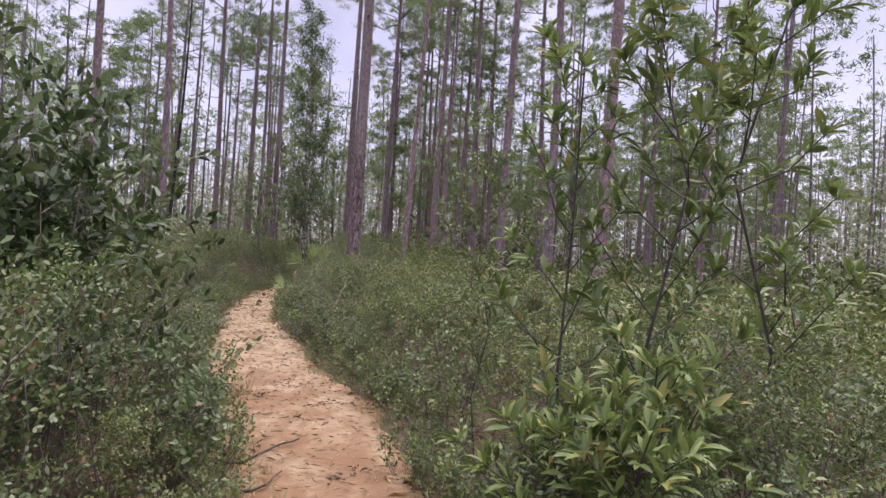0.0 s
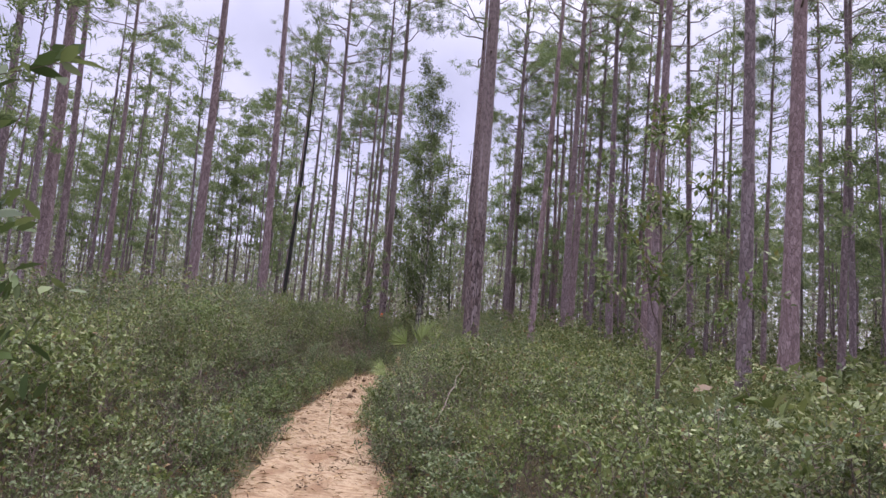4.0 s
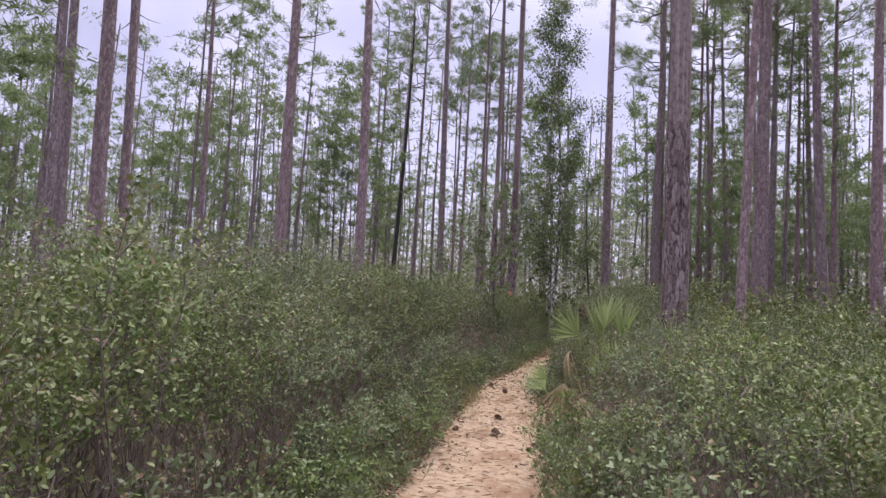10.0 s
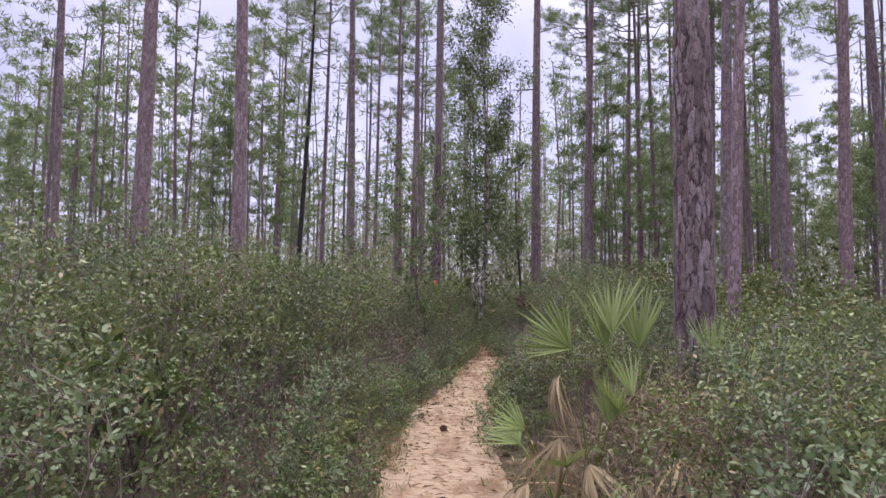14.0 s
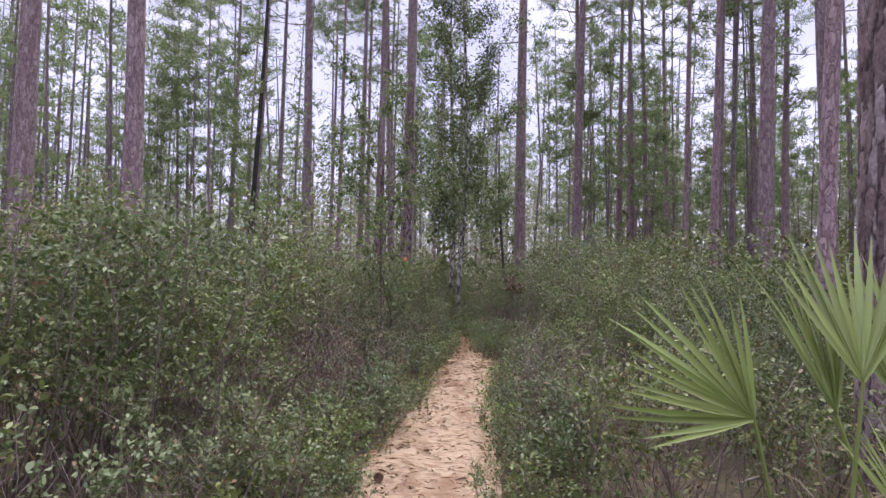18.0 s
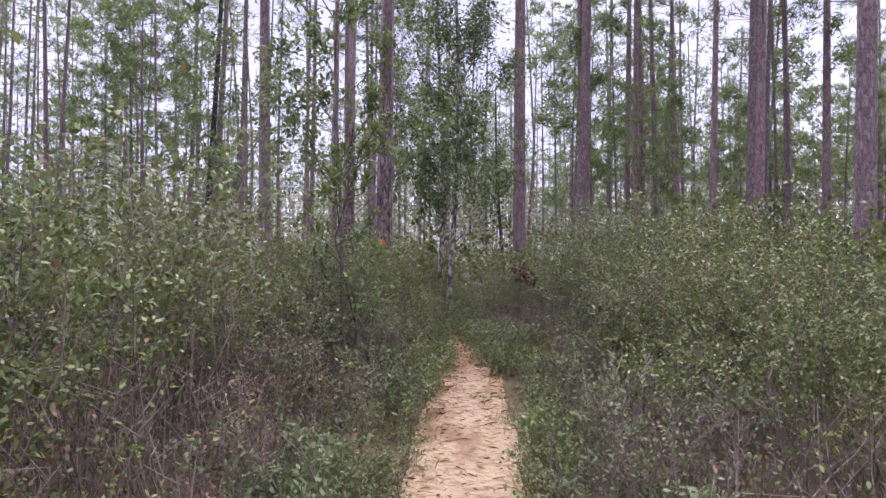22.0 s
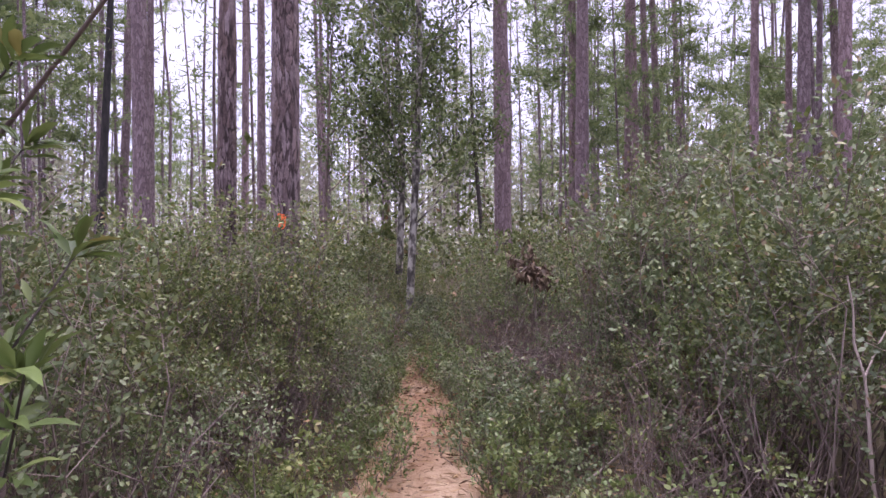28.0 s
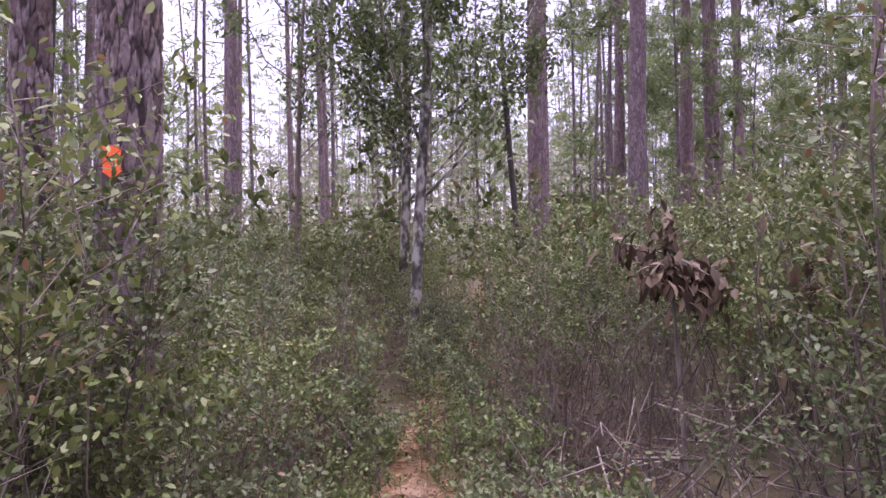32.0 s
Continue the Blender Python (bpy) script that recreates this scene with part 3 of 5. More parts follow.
# named trees: x, y, diameter
pine_near = pine(11, 23.0, 0.42, 14.0, 22, label="large pine with deep plated bark behind the palmettos", near=4.6)
pine_near.matrix_basis = place(-3.18, 19.25)
pine_blaze = pine(12, 22.0, 0.31, 13.5, 22, label="large pine with plated bark and an orange painted blaze", near=4.6)
pine_blaze.matrix_basis = place(-8.71, 29.75)
pine_side = pine(13, 20.0, 0.22, 13.0, 18, label="slimmer pine with plated bark beside the blazed pine", near=4.2)
pine_side.matrix_basis = place(-9.45, 29.98)
burnt = pine(14, 17.0, 0.27, 9.0, 10, 3, 16, 1.6, CHAR, "slender dead pine with charred black bark")
burnt.matrix_basis = place(-18.36, 40.15)

STAND = [(-14.95, 25.48, 0.42), (-10.82, 23.26, 0.29), (-13.03, 34.1, 0.34), (-6.98, 39.76, 0.43), (-4.95, 41.6, 0.4), (-5.1, 44.8, 0.26), (-1.25, 29.3, 0.35), (-17.2, 20.9, 0.42), (-22.6, 24, 0.4), (-17.9, 22.3, 0.28), (-24.5, 32.5, 0.34),
         (4.74, 22.4, 0.46), (1.4, 23, 0.32), (2, 15, 0.24), (0.57, 30.9, 0.33), (1.9, 31.1, 0.38), (-2.09, 23.7, 0.22), (-3.12, 46.2, 0.3), (-1.48, 49, 0.33), (-0.22, 39.35, 0.36), (-1.29, 39.3, 0.24),
         (-2.46, 45.95, 0.3), (-0.27, 50.5, 0.32), (1.69, 41.8, 0.27), (1.36, 44.4, 0.26), (-20.2, 43.8, 0.33), (4.3, 34.7, 0.34), (-34.6, 25.6, 0.28), (-36.8, 29.2, 0.22), (-1.1, 35.3, 0.26),
         (-22.7, 26.6, 0.3), (6.7, 39.8, 0.28), (7.5, 26.7, 0.26), (10.4, 28.4, 0.26), (7.3, 34.9, 0.24), (8.9, 32.8, 0.25), (-13.2, 39.4, 0.26),
         (2.3, 40.5, 0.3), (8.5, 51.3, 0.3), (4.8, 55.7, 0.26), (-28.4, 56.2, 0.22), (-15.1, 50, 0.28), (-19.3, 51.6, 0.27), (-17.9, 42, 0.28), (-16.5, 50.5, 0.26), (-4.9, 45.3, 0.3), (-2.4, 48.6, 0.33), (-22.6, 45.9, 0.28),
         (-16.2, 44.8, 0.26), (-15.2, 50.8, 0.26)]
KINDS = [(dia, pine(20 + i, h, dia, st, lim, 8, 44, sp)) for i, (dia, h, st, lim, sp) in enumerate([
    (0.20, 17.0, 10.5, 18, 2.0), (0.24, 18.5, 12.0, 18, 2.2), (0.26, 19.0, 12.0, 20, 2.4), (0.29, 20.5, 13.0, 20, 2.6), (0.33, 21.5, 13.5, 22, 2.8), (0.36, 22.5, 14.0, 22, 2.9), (0.40, 24.0, 14.5, 24, 3.0)])]
rnd = random.Random(5)
used = set()
for x, y, dia in STAND:
    d0, ob = min(KINDS, key=lambda k: abs(k[0] - dia) + rnd.uniform(0, 0.03))
    m = place(x, y, rnd.uniform(0, 6.28), dia / d0 if 0.85 < dia / d0 < 1.18 else 1.0)
    if d0 in used:
        copy_thing(ob, m)
    else:
        ob.matrix_basis = m
        used.add(d0)
for d0, ob in KINDS:
    if d0 not in used:
        ob.matrix_basis = place(rnd.uniform(-40, -25), rnd.uniform(-10, 10))

# the rest of the stand, thinner and farther: one mass of trunks and one of needles
rng = np.random.RandomState(77)
low = [pine_arrays(np.random.RandomState(100 + i), h, d, s, 15, 7, 20, 0.28, 0.05, 6, sp) for i, (h, d, s, sp) in enumerate([
    (12.5, 0.11, 5.0, 1.7), (14.0, 0.13, 6.5, 1.9), (16.5, 0.17, 8.5, 2.2), (10.5, 0.10, 4.0, 1.5), (18.0, 0.20, 10.0, 2.4), (9.0, 0.09, 3.0, 1.4)])]
trunks_far, crowns_far = [], []
placed = [np.array(t[:2]) for t in STAND]
count = 0
while count < 470:
    if count >= 450:
        az, dist = rng.uniform(-1.05, -0.5), rng.uniform(30, 75)
        x, y = -4 + np.sin(az) * dist, 10 + np.cos(az) * dist
    elif count >= 392:
        az, dist = rng.uniform(0.02, 0.72), rng.uniform(26, 75)
        x, y = -4 + np.sin(az) * dist, 12 + np.cos(az) * dist
    elif count >= 380:
        az, dist = rng.uniform(0.15, 0.75), rng.uniform(22, 55)
        x, y = -6.5 + np.sin(az) * dist, 26 + np.cos(az) * dist
    elif count >= 366:
        az, dist = rng.uniform(0.22, 0.85), rng.uniform(17, 60)
        x, y = np.sin(az) * dist, np.cos(az) * dist
        if x < 5:
            continue
    elif count < 300:
        az, dist = rng.uniform(-1.15, 0.75), 26 + 80 * rng.uniform(0, 1) ** 0.8
        x, y = -4 + np.sin(az) * dist, 10 + np.cos(az) * dist
    else:
        x, y = rng.uniform(-60, 50), rng.uniform(-45, 25)
        if -14 < x < 9 and y > -12:
            continue
    if off_trail((x, y))[0][0] < 2.5 or (-0.54 < math.atan2(x + 6.5, y - 24) < -0.3 and math.hypot(x + 6.5, y - 24) < 48):
        continue
    count += 1
    t, w, c = low[rng.randint(len(low))]
    s, a = rng.uniform(0.85, 1.2), rng.uniform(0, 6.28)
    R = np.array([[np.cos(a), -np.sin(a), 0], [np.sin(a), np.cos(a), 0], [0, 0, 1]]) * s
    o = np.array([x, y, 0.0])
    trunks_far.append((t[0] @ R.T + o, t[1]))
    crowns_far.append((c[0] @ R.T + o, c[1]))
    if np.hypot(x + 4, y - 18) < 60:
        wv, wq = joined(w)
        trunks_far.append((wv @ R.T + o, wq))
for _ in range(420):
    az, dist = rng.uniform(-1.15, 0.75), 45 + 110 * rng.uniform(0, 1)
    foot = np.array([-4 + np.sin(az) * dist, 10 + np.cos(az) * dist, 0])
    trunks_far.append(tube(np.array([[0, 0, -0.1], rng.normal(0, 0.15, 3) + [0, 0, 9], rng.normal(0, 0.3, 3) + [0, 0, 19]]) + foot, [0.10, 0.08, 0.04], 5))
    puffs = np.c_[rng.normal(0, 1.1, (22, 2)), rng.uniform(3, 19.5, 22)] + foot
    pp = np.repeat(puffs, 14, 0) + rng.normal(0, 0.34, (308, 3)) * [1, 1, 0.6]
    crowns_far.append(needles(rng, pp, rng.normal(0, 1, (308, 3)), rng.uniform(0.3, 0.6, 308), 0.09))
tagged(new("distant_pine_trunks", mesh_of("distant_pine_trunks", *joined(trunks_far), BARK)), "crowded thin grey-brown pine trunks deep in the forest", "tree trunks", kind="stuff")
tagged(new("distant_pine_needles", mesh_of("distant_pine_needles", *joined(crowns_far), NEEDLE)), "soft green crowns of distant young pines", "foliage", kind="stuff")
# ---- undergrowth ----


def shrub_arrays(rng, h, r, stems, n_leaf, leaf, aspect=0.42, low=0.3, twiggy=4, bend=0.25, kink=0.03, oval=True):
    """Many thin stems fanning from one foot, twigs along their upper part, leaves along the twigs."""
    wood, b0, b1 = [], [], []
    for _ in range(stems):
        az, out = rng.uniform(0, 2 * np.pi), r * np.sqrt(rng.uniform(0, 1))
        top = np.array([np.cos(az) * out, np.sin(az) * out, h * rng.uniform(0.5, 1.0) ** 0.7])
        foot = np.array([np.cos(az), np.sin(az), 0]) * out * 0.35 + np.r_[rng.normal(0, 0.03, 2), -0.05]
        s = np.linspace(0, 1, 6)[:, None]
        line = foot + (top - foot) * s + np.array([[np.cos(az), np.sin(az), 0]]) * bend * r * np.sin(np.pi * s) * 0.5
        line[1:] += rng.normal(0, kink * h, (5, 3)) * [1, 1, 0.3]
        wood.append(tube(line, np.linspace(0.0055, 0.002, 6) * (0.65 + 0.28 * h), 4))
        for _ in range(twiggy):
            u = low + (1 - low) * rng.uniform(0, 1) ** 0.6
            p = np.array([np.interp(u, s[:, 0], line[:, c]) for c in range(3)])
            d = unit(np.r_[rng.normal(0, 1, 2), rng.uniform(0.2, 1.2)]) * rng.uniform(0.10, 0.24) * h ** 0.6
            if len(b0) % 2:
                wood.append(tube(np.array([p, p + d]), [0.0026, 0.0012], 3))
            b0.append(p)
            b1.append(p + d)
    b0, b1 = np.array(b0), np.array(b1)
    k = rng.randint(0, len(b0), n_leaf)
    u = rng.uniform(0.0, 1.1, (n_leaf, 1)) ** 0.5
    pos = b0[k] + (b1[k] - b0[k]) * u + rng.normal(0, 0.016, (n_leaf, 3))
    way = unit(b1[k] - b0[k]) * 0.5 + rng.normal(0, 0.6, (n_leaf, 3)) + UP * 0.2
    size = leaf * rng.uniform(0.6, 1.25, n_leaf)
    return joined(wood), leaves(rng, pos, way, size, size * aspect, 0.12, oval)


def bay_arrays(rng, h, r, branches, leaf, whorl=14, lean=0.0):
    """A sapling with a few upright branches that end in whorls of long leaves."""
    trunk_line = np.array([[0, 0, -0.05], [lean * 0.1 + 0.035 * h, 0.02, h * 0.3], [lean * 0.3 - 0.03 * h, -0.04 * h, h * 0.62], [lean * 0.6 + 0.03 * h, 0.03 * h, h * 0.95]])
    wood, pos, way = [tube(trunk_line, np.linspace(0.006, 0.003, 4) * (0.7 + 0.4 * h), 6)], [], []
    for i in range(branches):
        u = 0.25 + 0.75 * (i + rng.uniform(0, 1)) / branches
        p = np.array([np.interp(u, [0, 0.3, 0.62, 1], trunk_line[:, c]) for c in range(3)])
        az = i * 2.4 + rng.uniform(-0.5, 0.5)
        L = r * rng.uniform(0.6, 1.1) * (1.15 - 0.6 * u)
        tip = p + np.array([np.cos(az) * L, np.sin(az) * L, L * rng.uniform(0.6, 1.4)])
        mid = (p + tip) / 2 + np.r_[rng.normal(0, 0.03, 2), -0.03]
        wood.append(tube(np.array([p, mid, tip]), [0.005, 0.004, 0.003], 4))
        for q, cnt, ax in ((tip, whorl, tip - mid), (mid, whorl // 2, tip - p), ((mid + tip) / 2, whorl // 2, tip - p)):
            ax = unit(ax)
            for j in range(cnt):
                pos.append(q + rng.normal(0, 0.012, 3))
                way.append(ax * rng.uniform(0.35, 0.9) + unit(np.cross(ax, rng.normal(0, 1, 3))) * 0.9 + UP * 0.2)
    for j in range(whorl):
        pos.append(trunk_line[-1])
        way.append(UP * 0.7 + rng.normal(0, 0.6, 3))
    size = leaf * rng.uniform(0.6, 1.15, len(pos))
    return joined(wood), broad_leaves(rng, np.array(pos), np.array(way), size, size * 0.25)


def plant(name, arrays, leaf, label, category, group, wood=TWIG):
    ob = thing(name, label, category, group)
    tagged(part("stem", mesh_of("stem", *arrays[0], wood), ob), kind="stuff")
    part("foliage", mesh_of("foliage", *arrays[1], leaf), ob)
    return ob


R = np.random.RandomState
GALL = "bushy evergreen shrub with small olive-green leaves beside the trail"
GREY = "bushy shrub with small grey-green leaves on thin brown stems"
SHRUBS = {
    "low": [plant("low_shrub", shrub_arrays(R(201 + i), 0.6, 0.36, 9, 850, 0.036, 0.5, 0.2, 9), mat, lab, "shrub", "low shrubs along the trail")
            for i, (mat, lab) in enumerate([(SHRUB, "knee-high shrub with small olive leaves at the trail edge"), (SHRUB_GREY, "knee-high shrub with grey-green leaves at the trail edge"),
                                            (BRIGHT, "knee-high shrub with fresh green leaves at the trail edge")])],
    "verge": [plant("verge_plant", shrub_arrays(R(206 + i), 0.38, 0.3, 9, 480, 0.033, 0.52, 0.12, 7), mat, lab, "plant", "leafy plants on the trail verge")
              for i, (mat, lab) in enumerate([(SHRUB_GREY, "low spreading plant with grey-green leaves on the trail verge"), (BRIGHT, "low spreading plant with fresh green leaves on the trail verge"),
                                              (SHRUB, "low spreading plant with olive leaves on the trail verge")])],
    "mid": [plant("shrub", shrub_arrays(R(211 + i), 1.25, 0.58, 11, 2800, 0.034, 0.48, 0.36, 18), mat, lab, "shrub", "shrubs along the trail")
            for i, (mat, lab) in enumerate([(SHRUB, GALL), (SHRUB, GALL), (SHRUB_GREY, GREY), (SHRUB, GALL)])],
    "tall": [plant("tall_shrub", shrub_arrays(R(221 + i), 1.95, 0.72, 12, 3500, 0.0355, 0.48, 0.42, 22), mat, lab, "shrub", "tall shrubs along the trail")
             for i, (mat, lab) in enumerate([(SHRUB, "head-high evergreen shrub with olive leaves on bare lower stems"), (SHRUB_GREY, "head-high shrub with grey-green leaves on bare lower stems"),
                                             (SHRUB, "head-high evergreen shrub with olive leaves on bare lower stems"), (BRIGHT, "head-high shrub with fresh green leaf tips")])]}
LEGGY = {
    "mid": [plant("leggy_shrub", shrub_arrays(R(231 + i), 1.25, 0.62, 13, 1700, 0.034, 0.48, 0.6, 14, 0.35, 0.045), mat, "leggy shrub with leaves on top of bare grey-brown stems", "shrub", "leggy shrubs along the trail", STEM)
            for i, mat in enumerate((SHRUB, SHRUB_GREY))],
    "tall": [plant("tall_leggy_shrub", shrub_arrays(R(234 + i), 1.95, 0.75, 14, 2500, 0.036, 0.48, 0.55, 18, 0.35, 0.04), mat, "head-high shrub with leaves on top of bare crooked stems", "shrub", "leggy shrubs along the trail", STEM)
             for i, mat in enumerate((SHRUB, SHRUB_GREY))]}
seen_kinds = set()


def put(ob, m):
    if ob.name in seen_kinds:
        return copy_thing(ob, m)
    seen_kinds.add(ob.name)
    ob.matrix_basis = m
    return ob


def full_height(y, side):
    left = np.interp(y, [-5, 6, 10, 15, 17.5, 20.5, 23, 26, 28.5, 34, 46], [1.5, 1.55, 1.8, 2.05, 2.25, 2.25, 2.1, 1.95, 1.9, 1.9, 1.95])
    right = np.interp(y, [-5, 4, 9, 15, 19.5, 22, 24.5, 26.5, 28.5, 31, 34, 46], [1.35, 1.3, 1.35, 1.55, 1.65, 1.8, 1.95, 2.2, 2.5, 2.3, 2.0, 1.8])
    return np.where(side < 0, left, right)


def shrub_height(x, y):
    d, side = off_trail(np.stack([x, y], 1))
    f = np.clip(d / 1.25, 0, 1)
    return d, side, 0.42 + (full_height(y, side) - 0.42) * (f * f * (3 - 2 * f)) ** 0.8


def keep_off(x, y):
    """Places taken by trunks, palmettos and the saplings."""
    taken = [(-3.22, 19.27, 0.5), (-8.99, 29.64, 0.45), (-9.97, 30.06, 0.4), (-4.18, 17.77, 0.75), (-3.7, 18, 0.7), (-4.35, 17.43, 0.5), (-3.91, 16.85, 0.6), (-2.96, 18.58, 0.6), (-5.84, 30.45, 0.75), (-2.19, 4.66, 0.5), (0.05, 3.68, 0.2)]
    return any((x - a) ** 2 + (y - b) ** 2 < c * c for a, b, c in taken)


prng = np.random.RandomState(31)
counts = {"verge": 0, "low": 0, "mid": 0, "tall": 0}
NEAR_SPOTS, MID_SPOTS, GAPS, EDGE = [], [], [], []
for ix in np.arange(-14, 5, 0.61):
    for iy in np.arange(-2.5, 46, 0.61):
        x, y = ix + prng.uniform(-0.25, 0.25), iy + prng.uniform(-0.25, 0.25)
        d, side, h = (v[0] for v in shrub_height(np.array([x]), np.array([y])))
        if d < (0.08 if y < 28.1 else 0.02 if y < 31 else -0.08) or d > 6.0 or keep_off(x, y):
            continue
        h *= prng.uniform(0.72, 1.08)
        away = off_walk((x, y))[0]
        if away < 0.62:
            continue
        if (h > 0.45 and away < 0.8) or (h > 0.8 and away < 1.1) or (h > 1.3 and away < (1.8 if side > 0 and 18.5 < y < 20.6 else 1.45)):
            h = 0.42 if away < 0.8 else 0.75 if away < 1.1 else 1.2
        if side > 0 and 27.5 < y < 30.3 and d < 0.9:
            h = min(h, 0.5 + 0.3 * d)
        if side < 0 and y > 26.2 and d < 1.5:
            h = min(h, 0.55 + 0.6 * d)
        if y > 13 and 0.55 < d < 1.4 and math.sin(x * 2.3 + 1.1 * math.sin(y * 1.7)) * math.sin(y * 1.9 + x) > 0.5 and away > 1.2:
            GAPS.append((x, y))
            continue
        if ((side < 0 and 19.8 < y < 24.5) or (side > 0 and (19.8 < y < 23.5 or 26.5 < y < 29.5))) and 0.35 < d < 1.5 and away > 0.9 and prng.uniform() < (0.42 if side < 0 else 0.3 if y > 25 else 0.58):
            GAPS.append((x, y))
            continue
        (NEAR_SPOTS if d < 2.9 and -1 < y < 33 else MID_SPOTS).append((x, y, h, side, d))
NEAR_SPOTS += [(-7.8 + 0.22 * math.sin(i * 2.4) - 0.05 * i, 32.7 + i * 0.36, 0.55 + 0.25 * abs(math.sin(i * 1.7)), 1, 0.1) for i in range(17)]
NEAR_SPOTS += [(-7.75, 29.22, 0.55, -1, 0.0), (-7.42, 33.02, 0.5, 1, 0.0), (-7.54, 28.42, 0.5, -1, 0.0), (-6.55, 28.82, 0.5, 1, 0.0)]
for i in range(16, len(LINE) - 150):
    for side in (-1, 1):
        if prng.uniform() < 0.42:
            continue
        o = prng.uniform(0.0, 0.6)
        x, y = LINE[i, :2] + tn[i] * side * (LINE[i, 2] / 2 + o)
        away = off_walk((x, y))[0]
        if y > 31.5 or away < 0.45 or keep_off(x, y):
            continue
        h = prng.uniform(0.25, 0.42) if o < 0.3 or away < 0.85 else prng.uniform(0.45, 0.75)
        EDGE.append((x, y, h, side, 0.1 + 0.3 * o))
NEAR_SPOTS += EDGE
NEAR_SPOTS += [(-5.3, 28.26, 0.6, 1, 0.2), (-4.95, 28.82, 0.75, 1, 0.2), (-5.4, 29.22, 0.55, 1, 0.2), (-4.74, 27.78, 0.7, 1, 0.2), (-5.28, 27.54, 0.5, 1, 0.2), (-5.91, 29.14, 0.5, 1, 0.2), (-4.66, 29.54, 0.9, 1, 0.2), (-6.18, 28.58, 0.45, 1, 0.2)]
NEAR_SPOTS += [(-8.3, 27.9, 1.95, -1, 0.9), (-8.45, 28.5, 2.1, -1, 0.9), (-8.6, 28.9, 2.05, -1, 1.0), (-8.63, 27.54, 1.8, -1, 1.0), (-8.9, 27.46, 1.8, -1, 1.5), (-8.84, 28.54, 2.2, -1, 0.3), (-8.61, 29.14, 1.6, -1, 0.3), (-8.77, 29.34, 1.55, -1, 0.3), (-8.35, 28.86, 1.2, -1, 0.3), (-9.02, 29.06, 1.4, -1, 1.3), (-8.19, 29.3, 1.1, -1, 0.6), (-9.52, 29.46, 1.75, -1, 1.7), (-10.1, 29.22, 1.8, -1, 2),
               (-8.41, 30.15, 1.4, -1, 0.8), (-8.68, 31.51, 1.8, -1, 0.9), (-2.84, 18.75, 1.2, 1, 0.5), (-3.58, 18.81, 1.2, 1, 0.5), (-3.24, 18.7, 1.1, 1, 0.5), (1.54, 4.41, 1.2, 1, 1.7), (1.84, 3.43, 1.1, 1, 1.7), (1.24, 3.55, 0.8, 1, 1.2), (1.11, 4.66, 1.0, 1, 1.3), (2.14, 4.41, 1.3, 1, 2.0)]
NEAR_SPOTS += [(-5.62, 28.6, 0.62, 1, 0.2), (-5.3, 29.0, 1.0, 1, 0.3), (-5.75, 28.95, 0.7, 1, 0.2), (-5.5, 28.2, 0.6, 1, 0.2), (-5.85, 28.35, 0.45, 1, 0.1), (-5.15, 28.3, 0.95, 1, 0.3), (-5.6, 29.4, 1.1, 1, 0.3), (-5.1, 29.6, 1.5, 1, 0.4), (-5.35, 30.1, 1.7, 1, 0.4),
               (-4.85, 28.7, 1.9, 1, 0.5), (-4.9, 27.9, 1.7, 1, 0.5), (-5.05, 27.4, 1.3, 1, 0.5)]
NEAR_SPOTS.sort(key=lambda q: q[4] + 0.3 * math.sin(q[0] * 37 + q[1] * 91))
for x, y, h, side, d in NEAR_SPOTS:
    kind = "verge" if h < 0.43 else "low" if h < 0.85 else "mid" if h < 1.55 else "tall"
    if counts[kind] >= 300:
        if h > 0.7:
            MID_SPOTS.append((x, y, h, side, d))
        continue
    counts[kind] += 1
    kinds = LEGGY[kind] if kind in LEGGY and y > 12 and d < 1.9 and prng.uniform() < 0.55 else SHRUBS[kind]
    ob = kinds[prng.randint(len(kinds))]
    nominal = {"verge": 0.38, "low": 0.6, "mid": 1.25, "tall": 1.95}[kind]
    put(ob, place(x, y, prng.uniform(0, 6.28), h / nominal))

# shrubs farther from the trail, as one mass of stems and one of leaves
wide = [shrub_arrays(R(241 + i), 1.6, 0.8, 7, 620, 0.06, 0.5, 0.3, 7, oval=False) for i in range(4)]
sparse = [shrub_arrays(R(251 + i), 1.6, 1.0, 4, 170, 0.17, 0.5, 0.3, 8, oval=False) for i in range(4)]
stem_mass, leaf_mass, far_mass = [], [], []
for x, y, h, side, d in MID_SPOTS:
    if prng.uniform() < (0.0 if d < 1.8 else 0.2 if d < 3.0 else 0.5):
        continue
    w, lf = wide[prng.randint(4)]
    a, s = prng.uniform(0, 6.28), h / 1.6
    M = np.array([[np.cos(a), -np.sin(a), 0], [np.sin(a), np.cos(a), 0], [0, 0, 1]]) * s
    o = np.array([x, y, 0.04])
    if d < 2.6:
        stem_mass.append((w[0] @ M.T + o, w[1]))
    leaf_mass.append((lf[0] @ M.T + o, lf[1]))
tall = [shrub_arrays(R(271 + i), 2.6, 1.1, 5, 300, 0.16, 0.5, 0.12, 9, oval=False) for i in range(4)]
